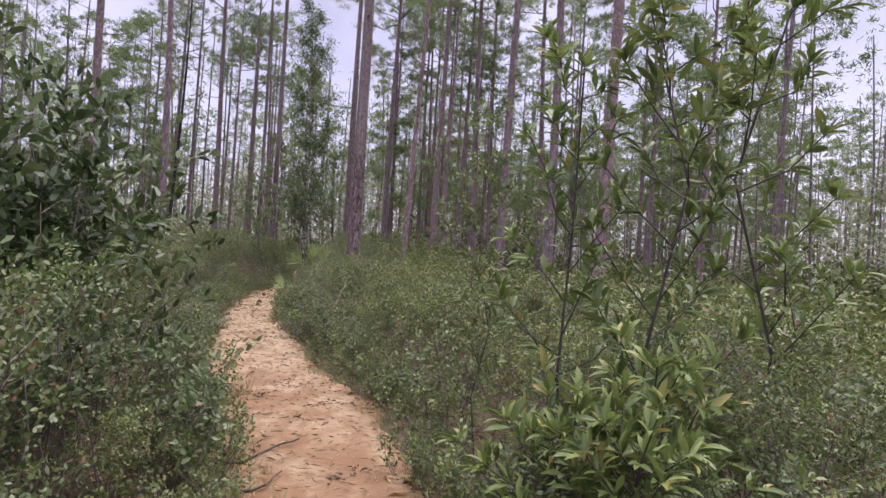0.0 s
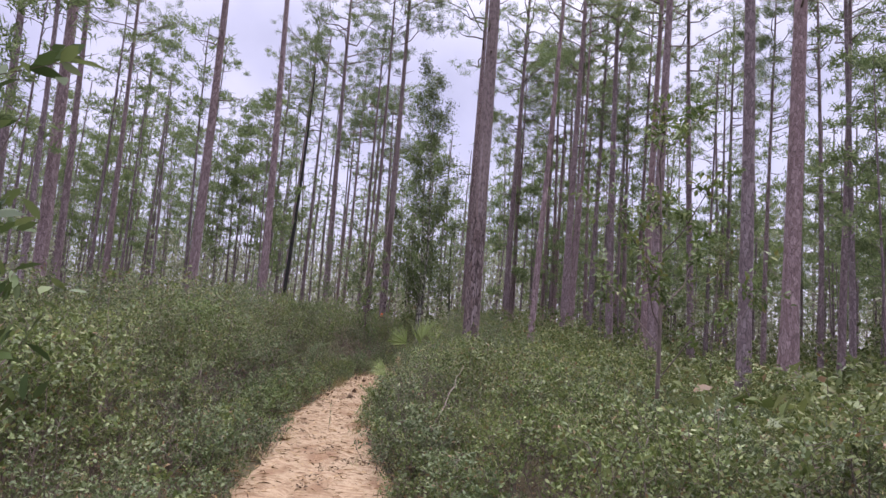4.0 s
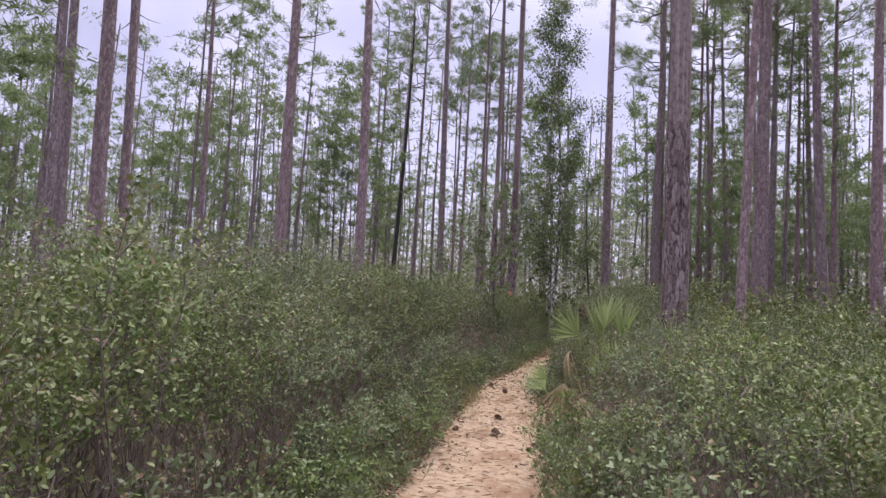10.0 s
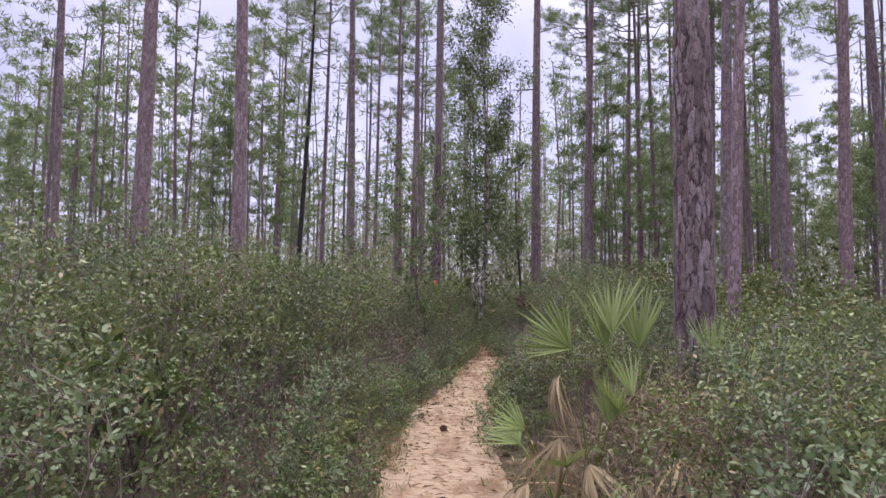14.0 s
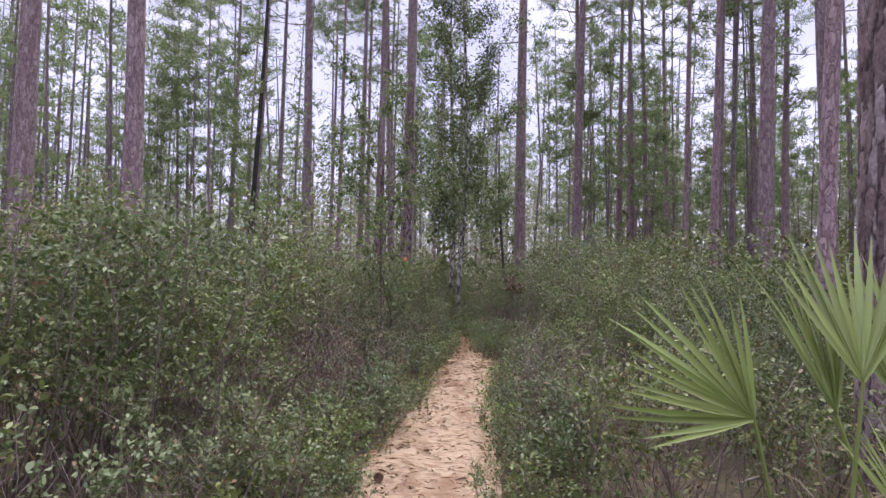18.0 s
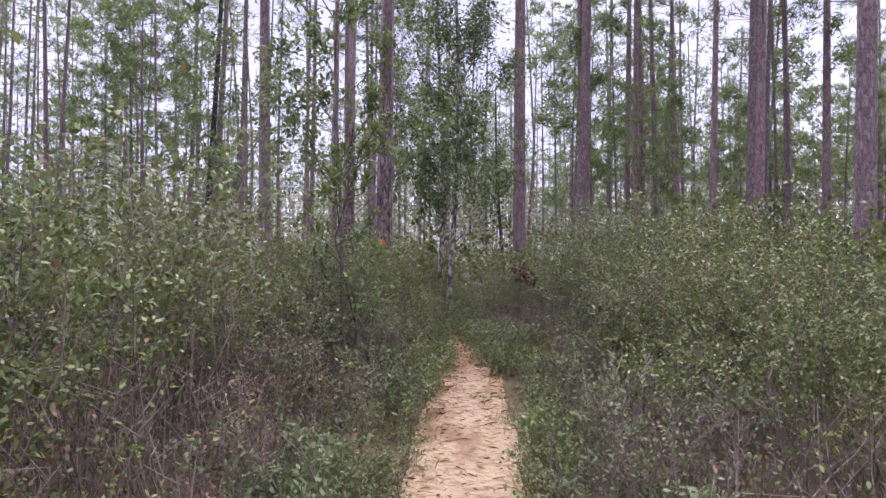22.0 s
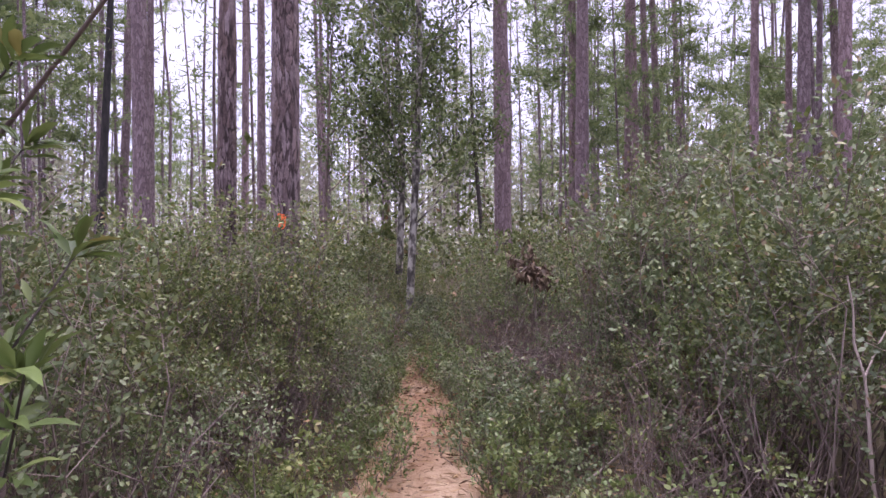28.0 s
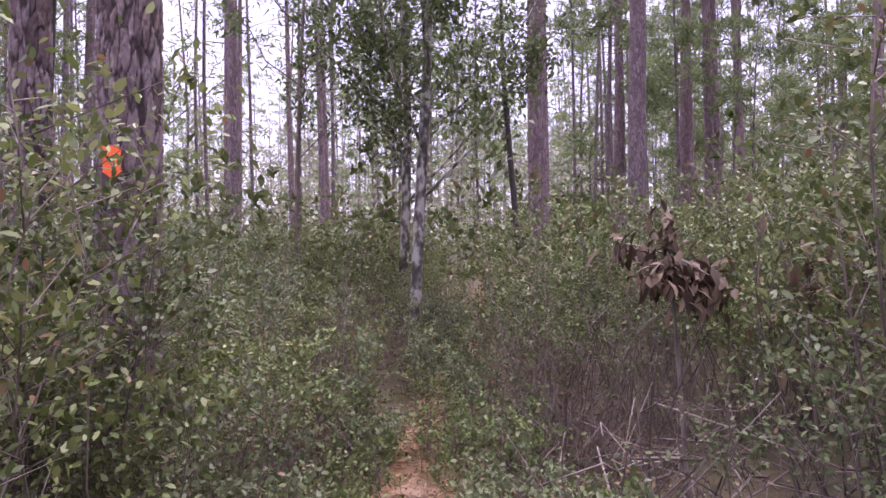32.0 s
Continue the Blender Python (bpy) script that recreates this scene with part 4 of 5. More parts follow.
for _ in range(420):
    az, dist = prng.uniform(-1.1, 0.8), 27 + 48 * prng.uniform(0, 1)
    x, y = -5.5 + np.sin(az) * dist, 9 + np.cos(az) * dist
    if off_trail((x, y))[0][0] < 1.2 and y < 37:
        continue
    lf = tall[prng.randint(4)][1]
    a, s = prng.uniform(0, 6.28), prng.uniform(0.6, 1.15) * (1.25 if az > -0.25 else 0.85)
    M = np.array([[np.cos(a), -np.sin(a), 0], [np.sin(a), np.cos(a), 0], [0, 0, 1]]) * s
    far_mass.append((lf[0] @ M.T + np.array([x, y, 0.03]), lf[1]))
for _ in range(450):
    x, y = prng.uniform(-45, 32), prng.uniform(-6, 75)
    d, side, h = (v[0] for v in shrub_height(np.array([x]), np.array([y])))
    if d < 5.5 and y < 37 or d < 0.5 and y < 37:
        continue
    w, lf = sparse[prng.randint(4)]
    a, s = prng.uniform(0, 6.28), prng.uniform(0.75, 1.25)
    M = np.array([[np.cos(a), -np.sin(a), 0], [np.sin(a), np.cos(a), 0], [0, 0, 1]]) * s
    far_mass.append((lf[0] @ M.T + np.array([x, y, 0.03]), lf[1]))
nc = 150000
cx, cy = prng.uniform(-34, 20, nc), prng.uniform(-14, 56, nc)
swell = 0.55 + 0.45 * np.sin(cx * 0.9 + 1.3 * np.sin(cy * 0.7)) * np.sin(cy * 0.8 + np.sin(cx * 0.6))
away = np.concatenate([off_trail(np.c_[cx[k:k + 5000], cy[k:k + 5000]])[0] for k in range(0, nc, 5000)])
keep = (away > 2.8) & (prng.uniform(0, 1, nc) < 0.45 + 0.55 * swell)
cover = np.c_[cx, cy, 0.08 + prng.uniform(0, 1, nc) ** 0.7 * (0.35 + 0.85 * swell)][keep]
leaf_mass.append(leaves(prng, cover, prng.normal(0, 1, (len(cover), 3)) * [1, 1, 0.5], prng.uniform(0.14, 0.30, len(cover)), 0.13))
tagged(new("thicket_stems", mesh_of("thicket_stems", *joined(stem_mass), TWIG)), "bare brown stems within the thicket", "stems", kind="stuff")
tagged(new("thicket_leaves", mesh_of("thicket_leaves", *joined(leaf_mass), SHRUB)), "dense olive-green thicket away from the trail", "thicket", kind="stuff")
tagged(new("distant_undergrowth", mesh_of("distant_undergrowth", *joined(far_mass), SHRUB)), "dark green undergrowth deep among the pines", "undergrowth", kind="stuff")

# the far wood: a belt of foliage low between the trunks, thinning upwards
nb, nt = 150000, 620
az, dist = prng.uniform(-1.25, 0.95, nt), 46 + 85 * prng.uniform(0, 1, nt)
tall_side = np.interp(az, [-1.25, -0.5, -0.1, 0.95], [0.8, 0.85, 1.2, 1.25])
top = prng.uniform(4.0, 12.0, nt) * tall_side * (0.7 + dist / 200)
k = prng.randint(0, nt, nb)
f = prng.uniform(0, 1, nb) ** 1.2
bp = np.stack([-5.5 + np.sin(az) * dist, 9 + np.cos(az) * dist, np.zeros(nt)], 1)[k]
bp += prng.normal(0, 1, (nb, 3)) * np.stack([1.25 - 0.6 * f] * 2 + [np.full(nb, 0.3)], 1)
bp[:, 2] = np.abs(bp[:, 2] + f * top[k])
tagged(new("distant_wood", mesh_of("distant_wood", *leaves(prng, bp, prng.normal(0, 1, (nb, 3)), prng.uniform(0.25, 0.5, nb), 0.2), FAR_HAZE_LEAF)), "far wood between the trunks, grey-green leaves with haze put into their colour", "woods", kind="stuff")

# saplings with large leaves beside the start of the trail, and others along it
BUSH = plant("dark_bush", shrub_arrays(R(321), 2.3, 0.75, 15, 2100, 0.10, 0.34, 0.2, 15), BUSH_LEAF, "tall dense bush with dark glossy leaves beside the trail", "bush", "dense dark bushes")
BAYS = [plant("bay_sapling", bay_arrays(R(301 + i), h, r, b, lf), BAY, lab, "sapling", "saplings with large leaves", DARKWOOD)
        for i, (h, r, b, lf, lab) in enumerate([
            (2.1, 0.36, 15, 0.12, "slender bay sapling with whorls of long glossy leaves"), (0.85, 0.42, 18, 0.125, "low bay shrub with large glossy green leaves"),
            (2.6, 0.42, 19, 0.13, "tall bay sapling with whorls of long glossy leaves")])]
for k, x, y, h in [(2, 0.68, 3.9, 2.75), (2, 1.1, 3.65, 2.9), (2, 1.75, 3.9, 3.0), (0, 0.2, 4.8, 1.5), (1, 0.45, 2.75, 0.78), (1, 0.72, 2.5, 0.85), (1, 0.95, 2.95, 1.0), (0, 1.5, 4.6, 1.9), (1, 0.62, 3.3, 0.7), (0, 2.3, 4.6, 2.3),
                   (3, -2.6, 4.3, 2.45), (3, -2.95, 5.0, 2.2), (3, -2.3, 3.5, 1.3), (3, -3.3, 4.4, 2.6), (3, -2.15, 2.8, 0.9), (0, -7.45, 18.7, 1.9), (4, -8.07, 19.5, 2.0), (4, -7.72, 20.28, 1.85), (1, -6.65, 15.55, 1.0), (4, -8.97, 20.98, 2.1),
                   (1, -5.02, 24.72, 0.9), (4, -4.75, 29.0, 2.5), (4, -4.6, 29.9, 2.6), (1, -5.05, 28.34, 0.75), (4, -5.15, 32.11, 2.1), (1, -8.09, 25.09, 0.9), (2, -7.68, 24.9, 2.6)]:
    put(BUSH if k == 3 else SHRUBS["tall"][rnd.randint(0, 2)] if k == 4 else BAYS[k], place(x, y, rnd.uniform(0, 6.28), h / (2.1, 0.85, 2.6, 2.3, 1.95)[k]))


def small_tree(seed, h, dia, crown, n_leaf, leaf, low, mat, bark, label, name="evergreen_tree", fork=7, big=False):
    """A slim broadleaved tree: tapered trunk, rising limbs, a ragged crown of single leaves."""
    g = R(seed)
    z = np.linspace(-0.1, h, 9)
    line = np.c_[0.12 * np.sin(z * 0.5 + seed), 0.1 * np.sin(z * 0.4), z]
    line[:, :2] -= line[0, :2]
    limbs, twigs, b0, b1 = [], [], [], []
    for i in range(fork):
        u = low + (1 - low) * ((i + g.uniform(0, 1)) / fork) ** 1.25
        p = np.array([np.interp(u * h, z, line[:, c]) for c in range(3)])
        az = i * 2.4 + g.uniform(-0.6, 0.6)
        L = crown * g.uniform(0.55, 1.1) * (1.2 - 0.65 * u)
        s = np.linspace(0, 1, 4)[:, None]
        lb = p + np.array([[np.cos(az), np.sin(az), 0.0]]) * L * s + UP * L * (0.75 * s + 0.35 * s ** 2)
        lb[1:] += g.normal(0, 0.05 * L, (3, 3))
        limbs.append(tube(lb, np.linspace(dia * 0.14, dia * 0.05, 4), 5))
        for _ in range(9):
            q = lb[0] + (lb[-1] - lb[0]) * g.uniform(0.25, 1.0)
            e = q + unit(g.normal(0, 1, 3) + UP * 0.3) * g.uniform(0.2, 0.5) * crown * 0.5
            twigs.append(tube(np.array([q, (q + e) / 2 + g.normal(0, 0.03, 3), e]), [dia * 0.06, dia * 0.045, dia * 0.03], 3))
            b0.append(q)
            b1.append(e)
    b0, b1 = np.array(b0), np.array(b1)
    k = g.randint(0, len(b0), n_leaf)
    pos = b0[k] + (b1[k] - b0[k]) * g.uniform(0.1, 1.1, (n_leaf, 1)) + g.normal(0, 0.07 * crown, (n_leaf, 3)) * (0.4 if big else 1.0)
    way = unit(b1[k] - b0[k]) * 0.5 + g.normal(0, 0.7, (n_leaf, 3))
    size = leaf * g.uniform(0.6, 1.2, n_leaf)
    ob = thing(name, label, "tree")
    part("trunk", mesh_of("trunk", *tube(line, np.linspace(dia / 2, dia * 0.12, 9), 10), bark, True), ob)
    for w in limbs:
        part("limb", mesh_of("limb", *w, bark, True), ob)
    tagged(part("twig", mesh_of("twig", *joined(twigs), bark), ob), kind="stuff")
    part("crown", mesh_of("crown", *(broad_leaves if big else leaves)(g, pos, way, size, size * 0.42), mat), ob)
    return ob


small_tree(401, 14.0, 0.15, 2.1, 21000, 0.11, 0.13, DARK_LEAF, SMOOTH_BARK, "slim evergreen tree with mottled pale bark and dark leaves", fork=26).matrix_basis = place(-8.43, 34.69)
small_tree(402, 13.0, 0.17, 2.1, 6000, 0.15, 0.16, DARK_LEAF, SMOOTH_BARK, "slim evergreen tree with a column of dark leaves", fork=24).matrix_basis = place(-9.15, 37.0)
small_tree(403, 3.5, 0.06, 1.2, 1700, 0.085, 0.3, BAY, TWIG, "young broadleaved tree with large glossy leaves above the shrubs", "young_tree", 9, True).matrix_basis = place(0.2, 10.6)
small_tree(404, 4.2, 0.06, 1.35, 3200, 0.08, 0.42, DARK_LEAF, TWIG, "young evergreen tree with dark leaves leaning over the shrubs", "young_tree", 13, True).matrix_basis = place(-7.85, 25.3)
small_tree(405, 4.0, 0.06, 1.1, 1500, 0.08, 0.4, DARK_LEAF, TWIG, "small dark evergreen tree in the thicket", "young_tree", 10).matrix_basis = place(-9.38, 26.23)
small_tree(406, 6.0, 0.09, 1.3, 1600, 0.10, 0.4, DARK_LEAF, TWIG, "small dark evergreen tree deeper in the thicket", "young_tree", 12).matrix_basis = place(-10.0, 35.0)
small_tree(407, 3.4, 0.05, 0.9, 900, 0.08, 0.35, SHRUB, TWIG, "young evergreen tree with olive leaves above the shrubs", "young_tree", 9).matrix_basis = place(1.9, 17.2)
bent = thing("dead_sapling", "thin dark bent trunk of a dead sapling", "tree")
part("trunk", mesh_of("trunk", *tube(np.array([[0.25, 0, -0.1], [0.2, 0, 0.8], [0.1, 0, 1.7], [0.02, 0, 2.6], [-0.1, 0, 4.2], [-0.14, 0, 6.5]]), [0.06, 0.055, 0.05, 0.045, 0.035, 0.015], 8), DARKWOOD, True), bent)
bent.matrix_basis = place(-7.4, 37.1)

# ---- saw palmettos ----
blade_s = np.linspace(0, 1, 6)


def blade_mesh(name, length, width, mat, droop):
    """One pleated strip of a fan: narrow at the hub, widest at a third, pointed."""
    w = width * np.array([0.35, 0.8, 1.0, 0.85, 0.5, 0.03]) / 2
    x, z = blade_s * length, -droop * blade_s ** 2 * length
    v, q = [], []
    for i in range(6):
        v += [(x[i], -w[i], z[i] + w[i] * 0.5), (x[i], 0, z[i]), (x[i], w[i], z[i] + w[i] * 0.5)]
    for i in range(5):
        q += [(3 * i, 3 * i + 1, 3 * i + 4, 3 * i + 3), (3 * i + 1, 3 * i + 2, 3 * i + 5, 3 * i + 4)]
    return mesh_of(name, np.array(v), np.array(q), mat, True)


BLADES = [blade_mesh("blade", 0.50, 0.023, PALM, 0.06), blade_mesh("blade", 0.55, 0.025, PALM, 0.12), blade_mesh("blade", 0.46, 0.021, PALM, 0.02)]
DRY_BLADES = [blade_mesh("blade", 0.42, 0.026, PALM_DRY, 0.95), blade_mesh("blade", 0.36, 0.022, PALM_DRY, 1.3)]


def palmetto(x, y, fronds, label, seed):
    """fronds: turn, rise and length of the stalk; turn, tilt, roll and size of the fan; whether it is dead."""
    g = random.Random(seed)
    ob = thing("saw_palmetto", label, "palm", "palmettos beside the pine", at=place(x, y))
    for turn, rise, length, facing, tilt, roll, size, dry in fronds:
        t, e, a0 = radians(turn), radians(rise), radians(facing)
        end = Vector((math.cos(t) * math.cos(e), math.sin(t) * math.cos(e), math.sin(e))) * length
        sag = Vector((0, 0, -0.05 * length))
        line = np.array([(0, 0, 0.0), tuple(end * 0.5 - sag), tuple(end)])
        stalk = part("frond", mesh_of("frond", *tube(line, [0.010, 0.008, 0.006], 5), PALM_DRY if dry else PALM, True), ob, "dead drooping frond" if dry else "")
        span = 45 if dry else 50 if roll else 31
        n = 14 if dry else 18 if roll else 13
        base = Matrix.Translation(end) @ Matrix.Rotation(a0, 4, "Z") @ Matrix.Rotation(-radians(tilt), 4, "Y") @ Matrix.Rotation(radians(roll), 4, "X")
        for i in range(n):
            a = radians(span * (2 * i / (n - 1) - 1)) + g.uniform(-0.03, 0.03)
            b = part("blade", g.choice(DRY_BLADES if dry else BLADES), stalk)
            k = size * (0.78 + 0.22 * math.cos(a)) * g.uniform(0.92, 1.06)
            b.matrix_basis = base @ Matrix.Rotation(a, 4, "Z") @ Matrix.Rotation(-0.18 * abs(math.sin(a)), 4, "Y") @ Matrix.Rotation(g.uniform(-0.4, 0.4), 4, "X") @ Matrix.Diagonal((k, k, k, 1))
    return ob


palmetto(-4.12, 17.5, [(155, 80, 1.1, 190, 36, -72, 0.92, 0), (45, 80, 1.22, 85, 68, 0, 1.05, 0), (300, 66, 0.62, 95, 74, 0, 0.7, 0), (20, 66, 0.8, 130, 60, 0, 0.8, 0), (192, 74, 0.92, 215, -45, 10, 0.85, 1), (250, 40, 0.8, 260, -50, -20, 0.95, 1),
                      (150, 30, 0.6, 160, -45, 0, 0.9, 1), (300, 25, 0.7, 300, -40, 15, 1.0, 1), (230, 15, 0.7, 235, -20, 0, 1.0, 1), (270, 30, 0.75, 265, -25, 30, 1.0, 1)], "saw palmetto with green fans and drooping dead fronds", 1)
palmetto(-3.72, 17.65, [(100, 78, 1.1, 95, 75, 0, 1.05, 0), (170, 74, 1.12, 130, 70, 0, 1.0, 0), (230, 60, 0.7, 240, 55, -30, 0.8, 0), (200, 20, 0.6, 200, -50, 0, 0.9, 1), (330, 15, 0.6, 330, -45, 0, 0.9, 1),
                       (265, 20, 0.7, 265, -35, 0, 1.0, 1), (290, 35, 0.7, 285, -30, -25, 1.0, 1)], "saw palmetto with upright green fans at the foot of a pine", 2)
palmetto(-4.37, 17.15, [(210, 66, 0.6, 200, 30, -50, 0.62, 0), (150, 50, 0.5, 160, 30, -30, 0.7, 0), (290, 50, 0.45, 280, 35, 20, 0.65, 0)], "small palmetto with dull green fans at the trail edge", 3)
palmetto(-2.97, 18.15, [(150, 78, 0.95, 100, 74, 0, 0.95, 0), (20, 66, 0.9, 60, 62, 0, 1.0, 0), (270, 66, 0.85, 95, 66, 0, 0.9, 0), (240, 20, 0.7, 240, -40, 0, 1.0, 1)], "saw palmetto with upright green fans beside a pine", 4)
nl = 4200
lp = np.c_[prng.normal(-3.6, 0.5, nl), prng.normal(17.8, 0.5, nl)]
heap = 0.85 * np.exp(-((lp[:, 0] + 3.55) / 0.75) ** 2 - ((lp[:, 1] - 17.9) / 0.7) ** 2)
lp = np.c_[lp, 0.04 + heap * prng.uniform(0, 1, nl) ** 0.6]
lp = lp[off_trail(lp[:, :2])[0] > 0.2]
tagged(new("dead_frond_litter", mesh_of("dead_frond_litter", *leaves(prng, lp, prng.normal(0, 1, (len(lp), 3)) * [1, 1, 0.6], prng.uniform(0.15, 0.45, len(lp)), prng.choice([0.004, 0.007, 0.012], len(lp)), 0.3), PALM_DRY)), "tan heap of dead palmetto blades on the ground", "litter", kind="stuff")

# ---- orange blaze on the pine ----
bz = []
for r_ in range(7):
    for c_ in range(5):
        th = radians(-88 + c_ * 7.0 + (1.5 if r_ % 2 else 0))
        bz.append((0.163 * math.cos(th), 0.163 * math.sin(th), 1.72 + r_ * 0.024 + (0.02 if c_ in (0, 4) and r_ == 0 else -0.03 if c_ == 4 and r_ == 6 else 0.01 * math.sin(c_ * 2.1 + r_))))
bq = [(r_ * 5 + c_, r_ * 5 + c_ + 1, r_ * 5 + c_ + 6, r_ * 5 + c_ + 5) for r_ in range(6) for c_ in range(4)]
part("blaze", mesh_of("blaze", np.array(bz), np.array(bq), BLAZE, True), pine_blaze, "orange painted trail blaze")

# ---- things on the trail: cones, sticks, straw ----


def cone_mesh():
    """A pine cone: rows of overlapping pointed scales round a core."""
    g, pieces = R(9), []
    for row in range(9):
        f = row / 8
        rad = 0.036 * math.sin(math.pi * (0.12 + 0.8 * f)) ** 0.8
        for j in range(9):
            a = j * 2 * np.pi / 9 + row * 0.35
            c, s = math.cos(a), math.sin(a)
            p = np.array([c * rad * 0.35, s * rad * 0.35, -0.045 + 0.095 * f])
            o = np.array([c, s, 0.55 - 0.4 * f])
            t = np.array([-s, c, 0]) * 0.010
            pieces.append((np.array([p - t * 0.4, p + o * rad * 0.8 - t, p + o * rad + UP * 0.004, p + o * rad * 0.8 + t]), np.array([[0, 1, 2, 3]])))
    pieces.append(tube(np.array([[0, 0, -0.045], [0, 0, 0.0], [0, 0, 0.05]]), [0.012, 0.016, 0.006], 6))
    return mesh_of("pine_cone", *joined(pieces), CONE)


CONE_MESH = cone_mesh()
for x, y in [(-5.15, 16.9), (-5.8, 22.25), (-6.24, 20.05), (-5.78, 19.4), (-5.35, 15.9), (-5.78, 17.25), (-6.03, 17.15), (-4.9, 16.0)]:
    c = tagged(new("pine_cone", CONE_MESH), "dark brown fallen pine cone lying on the sandy trail", "pine cone", "cones on the trail")
    c.matrix_basis = Matrix.Translation((x, y, 0.04)) @ Euler((radians(84), rnd.uniform(0, 6), rnd.uniform(0, 6))).to_matrix().to_4x4() @ Matrix.Scale(rnd.uniform(0.75, 0.95), 4)


def stick(points, r0, mat, label, side=()):
    ob = thing("fallen_branch", label, "branch", "fallen branches")
    pts = np.array(points, float)
    f = np.linspace(0, 1, 9)
    base = np.linspace(0, 1, len(pts))
    line = np.stack([np.interp(f, base, pts[:, c]) for c in range(3)], 1)
    line[1:-1] += R(len(points) + int(abs(pts[0, 1]) * 10)).normal(0, 0.012, (7, 3)) * [1, 1, 0.4]
    part("branch", mesh_of("branch", *tube(line, np.linspace(r0, r0 * 0.35, 9), 6), mat, True), ob)
    for k, d in side:
        q = line[k]
        part("twig", mesh_of("twig", *tube(np.array([q, q + np.array(d) * 0.5 + [0, 0, 0.02], q + np.array(d)]), [r0 * 0.5, r0 * 0.4, r0 * 0.2], 5), mat, True), ob)
    return ob


stick([(-1.75, 4.25, 0.04), (-1.38, 4.27, 0.03), (-1.27, 4.75, 0.03), (-1.13, 4.95, 0.035)], 0.012, DARKWOOD, "dark crooked stick lying across the sandy trail")
stick([(-1.2, 3.78, 0.035), (-1.1, 3.95, 0.03), (-1.06, 4.2, 0.035)], 0.010, DARKWOOD, "short dark stick lying on the sandy trail")
PALE = "pale dead branch caught in the shrubs beside the trail"
for pts, r0, sd in [([(-5.9, 27.7, 0.08), (-5.45, 27.95, 0.38), (-5.05, 28.25, 0.8)], 0.014, [(4, (0.1, 0.2, 0.15))]), ([(-5.45, 27.2, 0.1), (-5.1, 27.45, 0.24), (-4.8, 27.8, 0.3)], 0.012, [(5, (0.2, 0.1, 0.12))]),
                   ([(-5.11, 29.14, 0.2), (-4.75, 29.22, 0.9), (-4.79, 29.3, 1.6)], 0.014, [(5, (0.2, 0.0, 0.25))]), ([(-6.22, 30.61, 0.6), (-5.69, 30, 0.55), (-4.96, 29.62, 0.3)], 0.010, [(3, (0.1, -0.2, 0.1)), (6, (0.2, 0.1, 0.1))]),
                   ([(-6.09, 30, 0.2), (-5.61, 30.15, 0.5), (-5.22, 30.61, 0.95)], 0.010, [(4, (-0.2, 0.1, 0.2))]), ([(-8.64, 28.9, 0.1), (-8.38, 28.58, 0.5), (-8.6, 28.34, 0.9)], 0.011, [(4, (0.25, 0.0, 0.1))]),
                   ([(-4.84, 21.84, 0.15), (-4.45, 22.07, 0.4), (-3.95, 22.38, 0.85)], 0.010, [(4, (0.0, 0.2, 0.1))]), ([(-4.99, 20.75, 0.2), (-4.57, 20.98, 0.35), (-4.25, 21.29, 0.3)], 0.009, [(4, (0.1, 0.2, 0.1))]),
                   ([(-8.42, 23.97, 0.75), (-7.83, 23.82, 0.8), (-7.43, 24.12, 0.85)], 0.010, []), ([(-8.05, 20.05, 0.1), (-7.74, 20.12, 0.8), (-7.83, 20.2, 1.5)], 0.012, [(5, (0.3, 0.1, 0.3))]),
                   ([(-2.0, 10.05, 0.3), (-1.85, 10.4, 0.85), (-1.78, 10.7, 1.12)], 0.013, []), ([(-3.9, 19.55, 0.35), (-3.6, 19.55, 0.5), (-3.35, 19.45, 0.72)], 0.012, [(3, (0.1, 0.1, 0.2)), (6, (0.05, 0.15, 0.1))]),
                   ([(-5.05, 25.9, 0.1), (-5.07, 25.95, 0.95), (-5.1, 26.05, 1.42)], 0.014, [(5, (0.15, 0.1, 0.2))]), ([(-7.95, 23.4, 0.75), (-7.75, 23.6, 0.78), (-7.55, 23.9, 0.82)], 0.011, [(5, (0.1, 0.1, 0.05))]),
                   ([(-0.15, 6.9, 0.15), (-0.2, 7.0, 0.8), (-0.22, 7.1, 1.15)], 0.010, [(6, (-0.08, 0.0, 0.12))])]:
    stick(pts, r0 * 0.6, DEADWOOD, PALE, sd)


def seedling(x, y, h):
    ob = thing("seedling", "thin upright seedling with small leaves growing in the sandy trail", "seedling", "seedlings in the trail", at=place(x, y, z=0.0))
    g = R(int(abs(x * 100)))
    line = np.array([[0, 0, -0.02], [0.01, 0.0, h * 0.5], [0.0, 0.015, h]])
    u = g.uniform(0.25, 1.0, 46)
    pos = np.stack([np.interp(u, [0, 0.5, 1], line[:, c]) for c in range(3)], 1)
    part("stem", mesh_of("stem", *tube(line, [0.003, 0.0025, 0.0015], 5), TWIG, True), ob)
    part("foliage", mesh_of("foliage", *leaves(g, pos, g.normal(0, 1, (46, 3)) + UP * 0.6, g.uniform(0.015, 0.032, 46), 0.011), SHRUB), ob)


for x, y, h in [(-3.85, 12.23, 0.36), (-3.74, 13.2, 0.28), (-6.5, 22.35, 0.3), (-6.38, 22.2, 0.2)]:
    seedling(x, y, h)


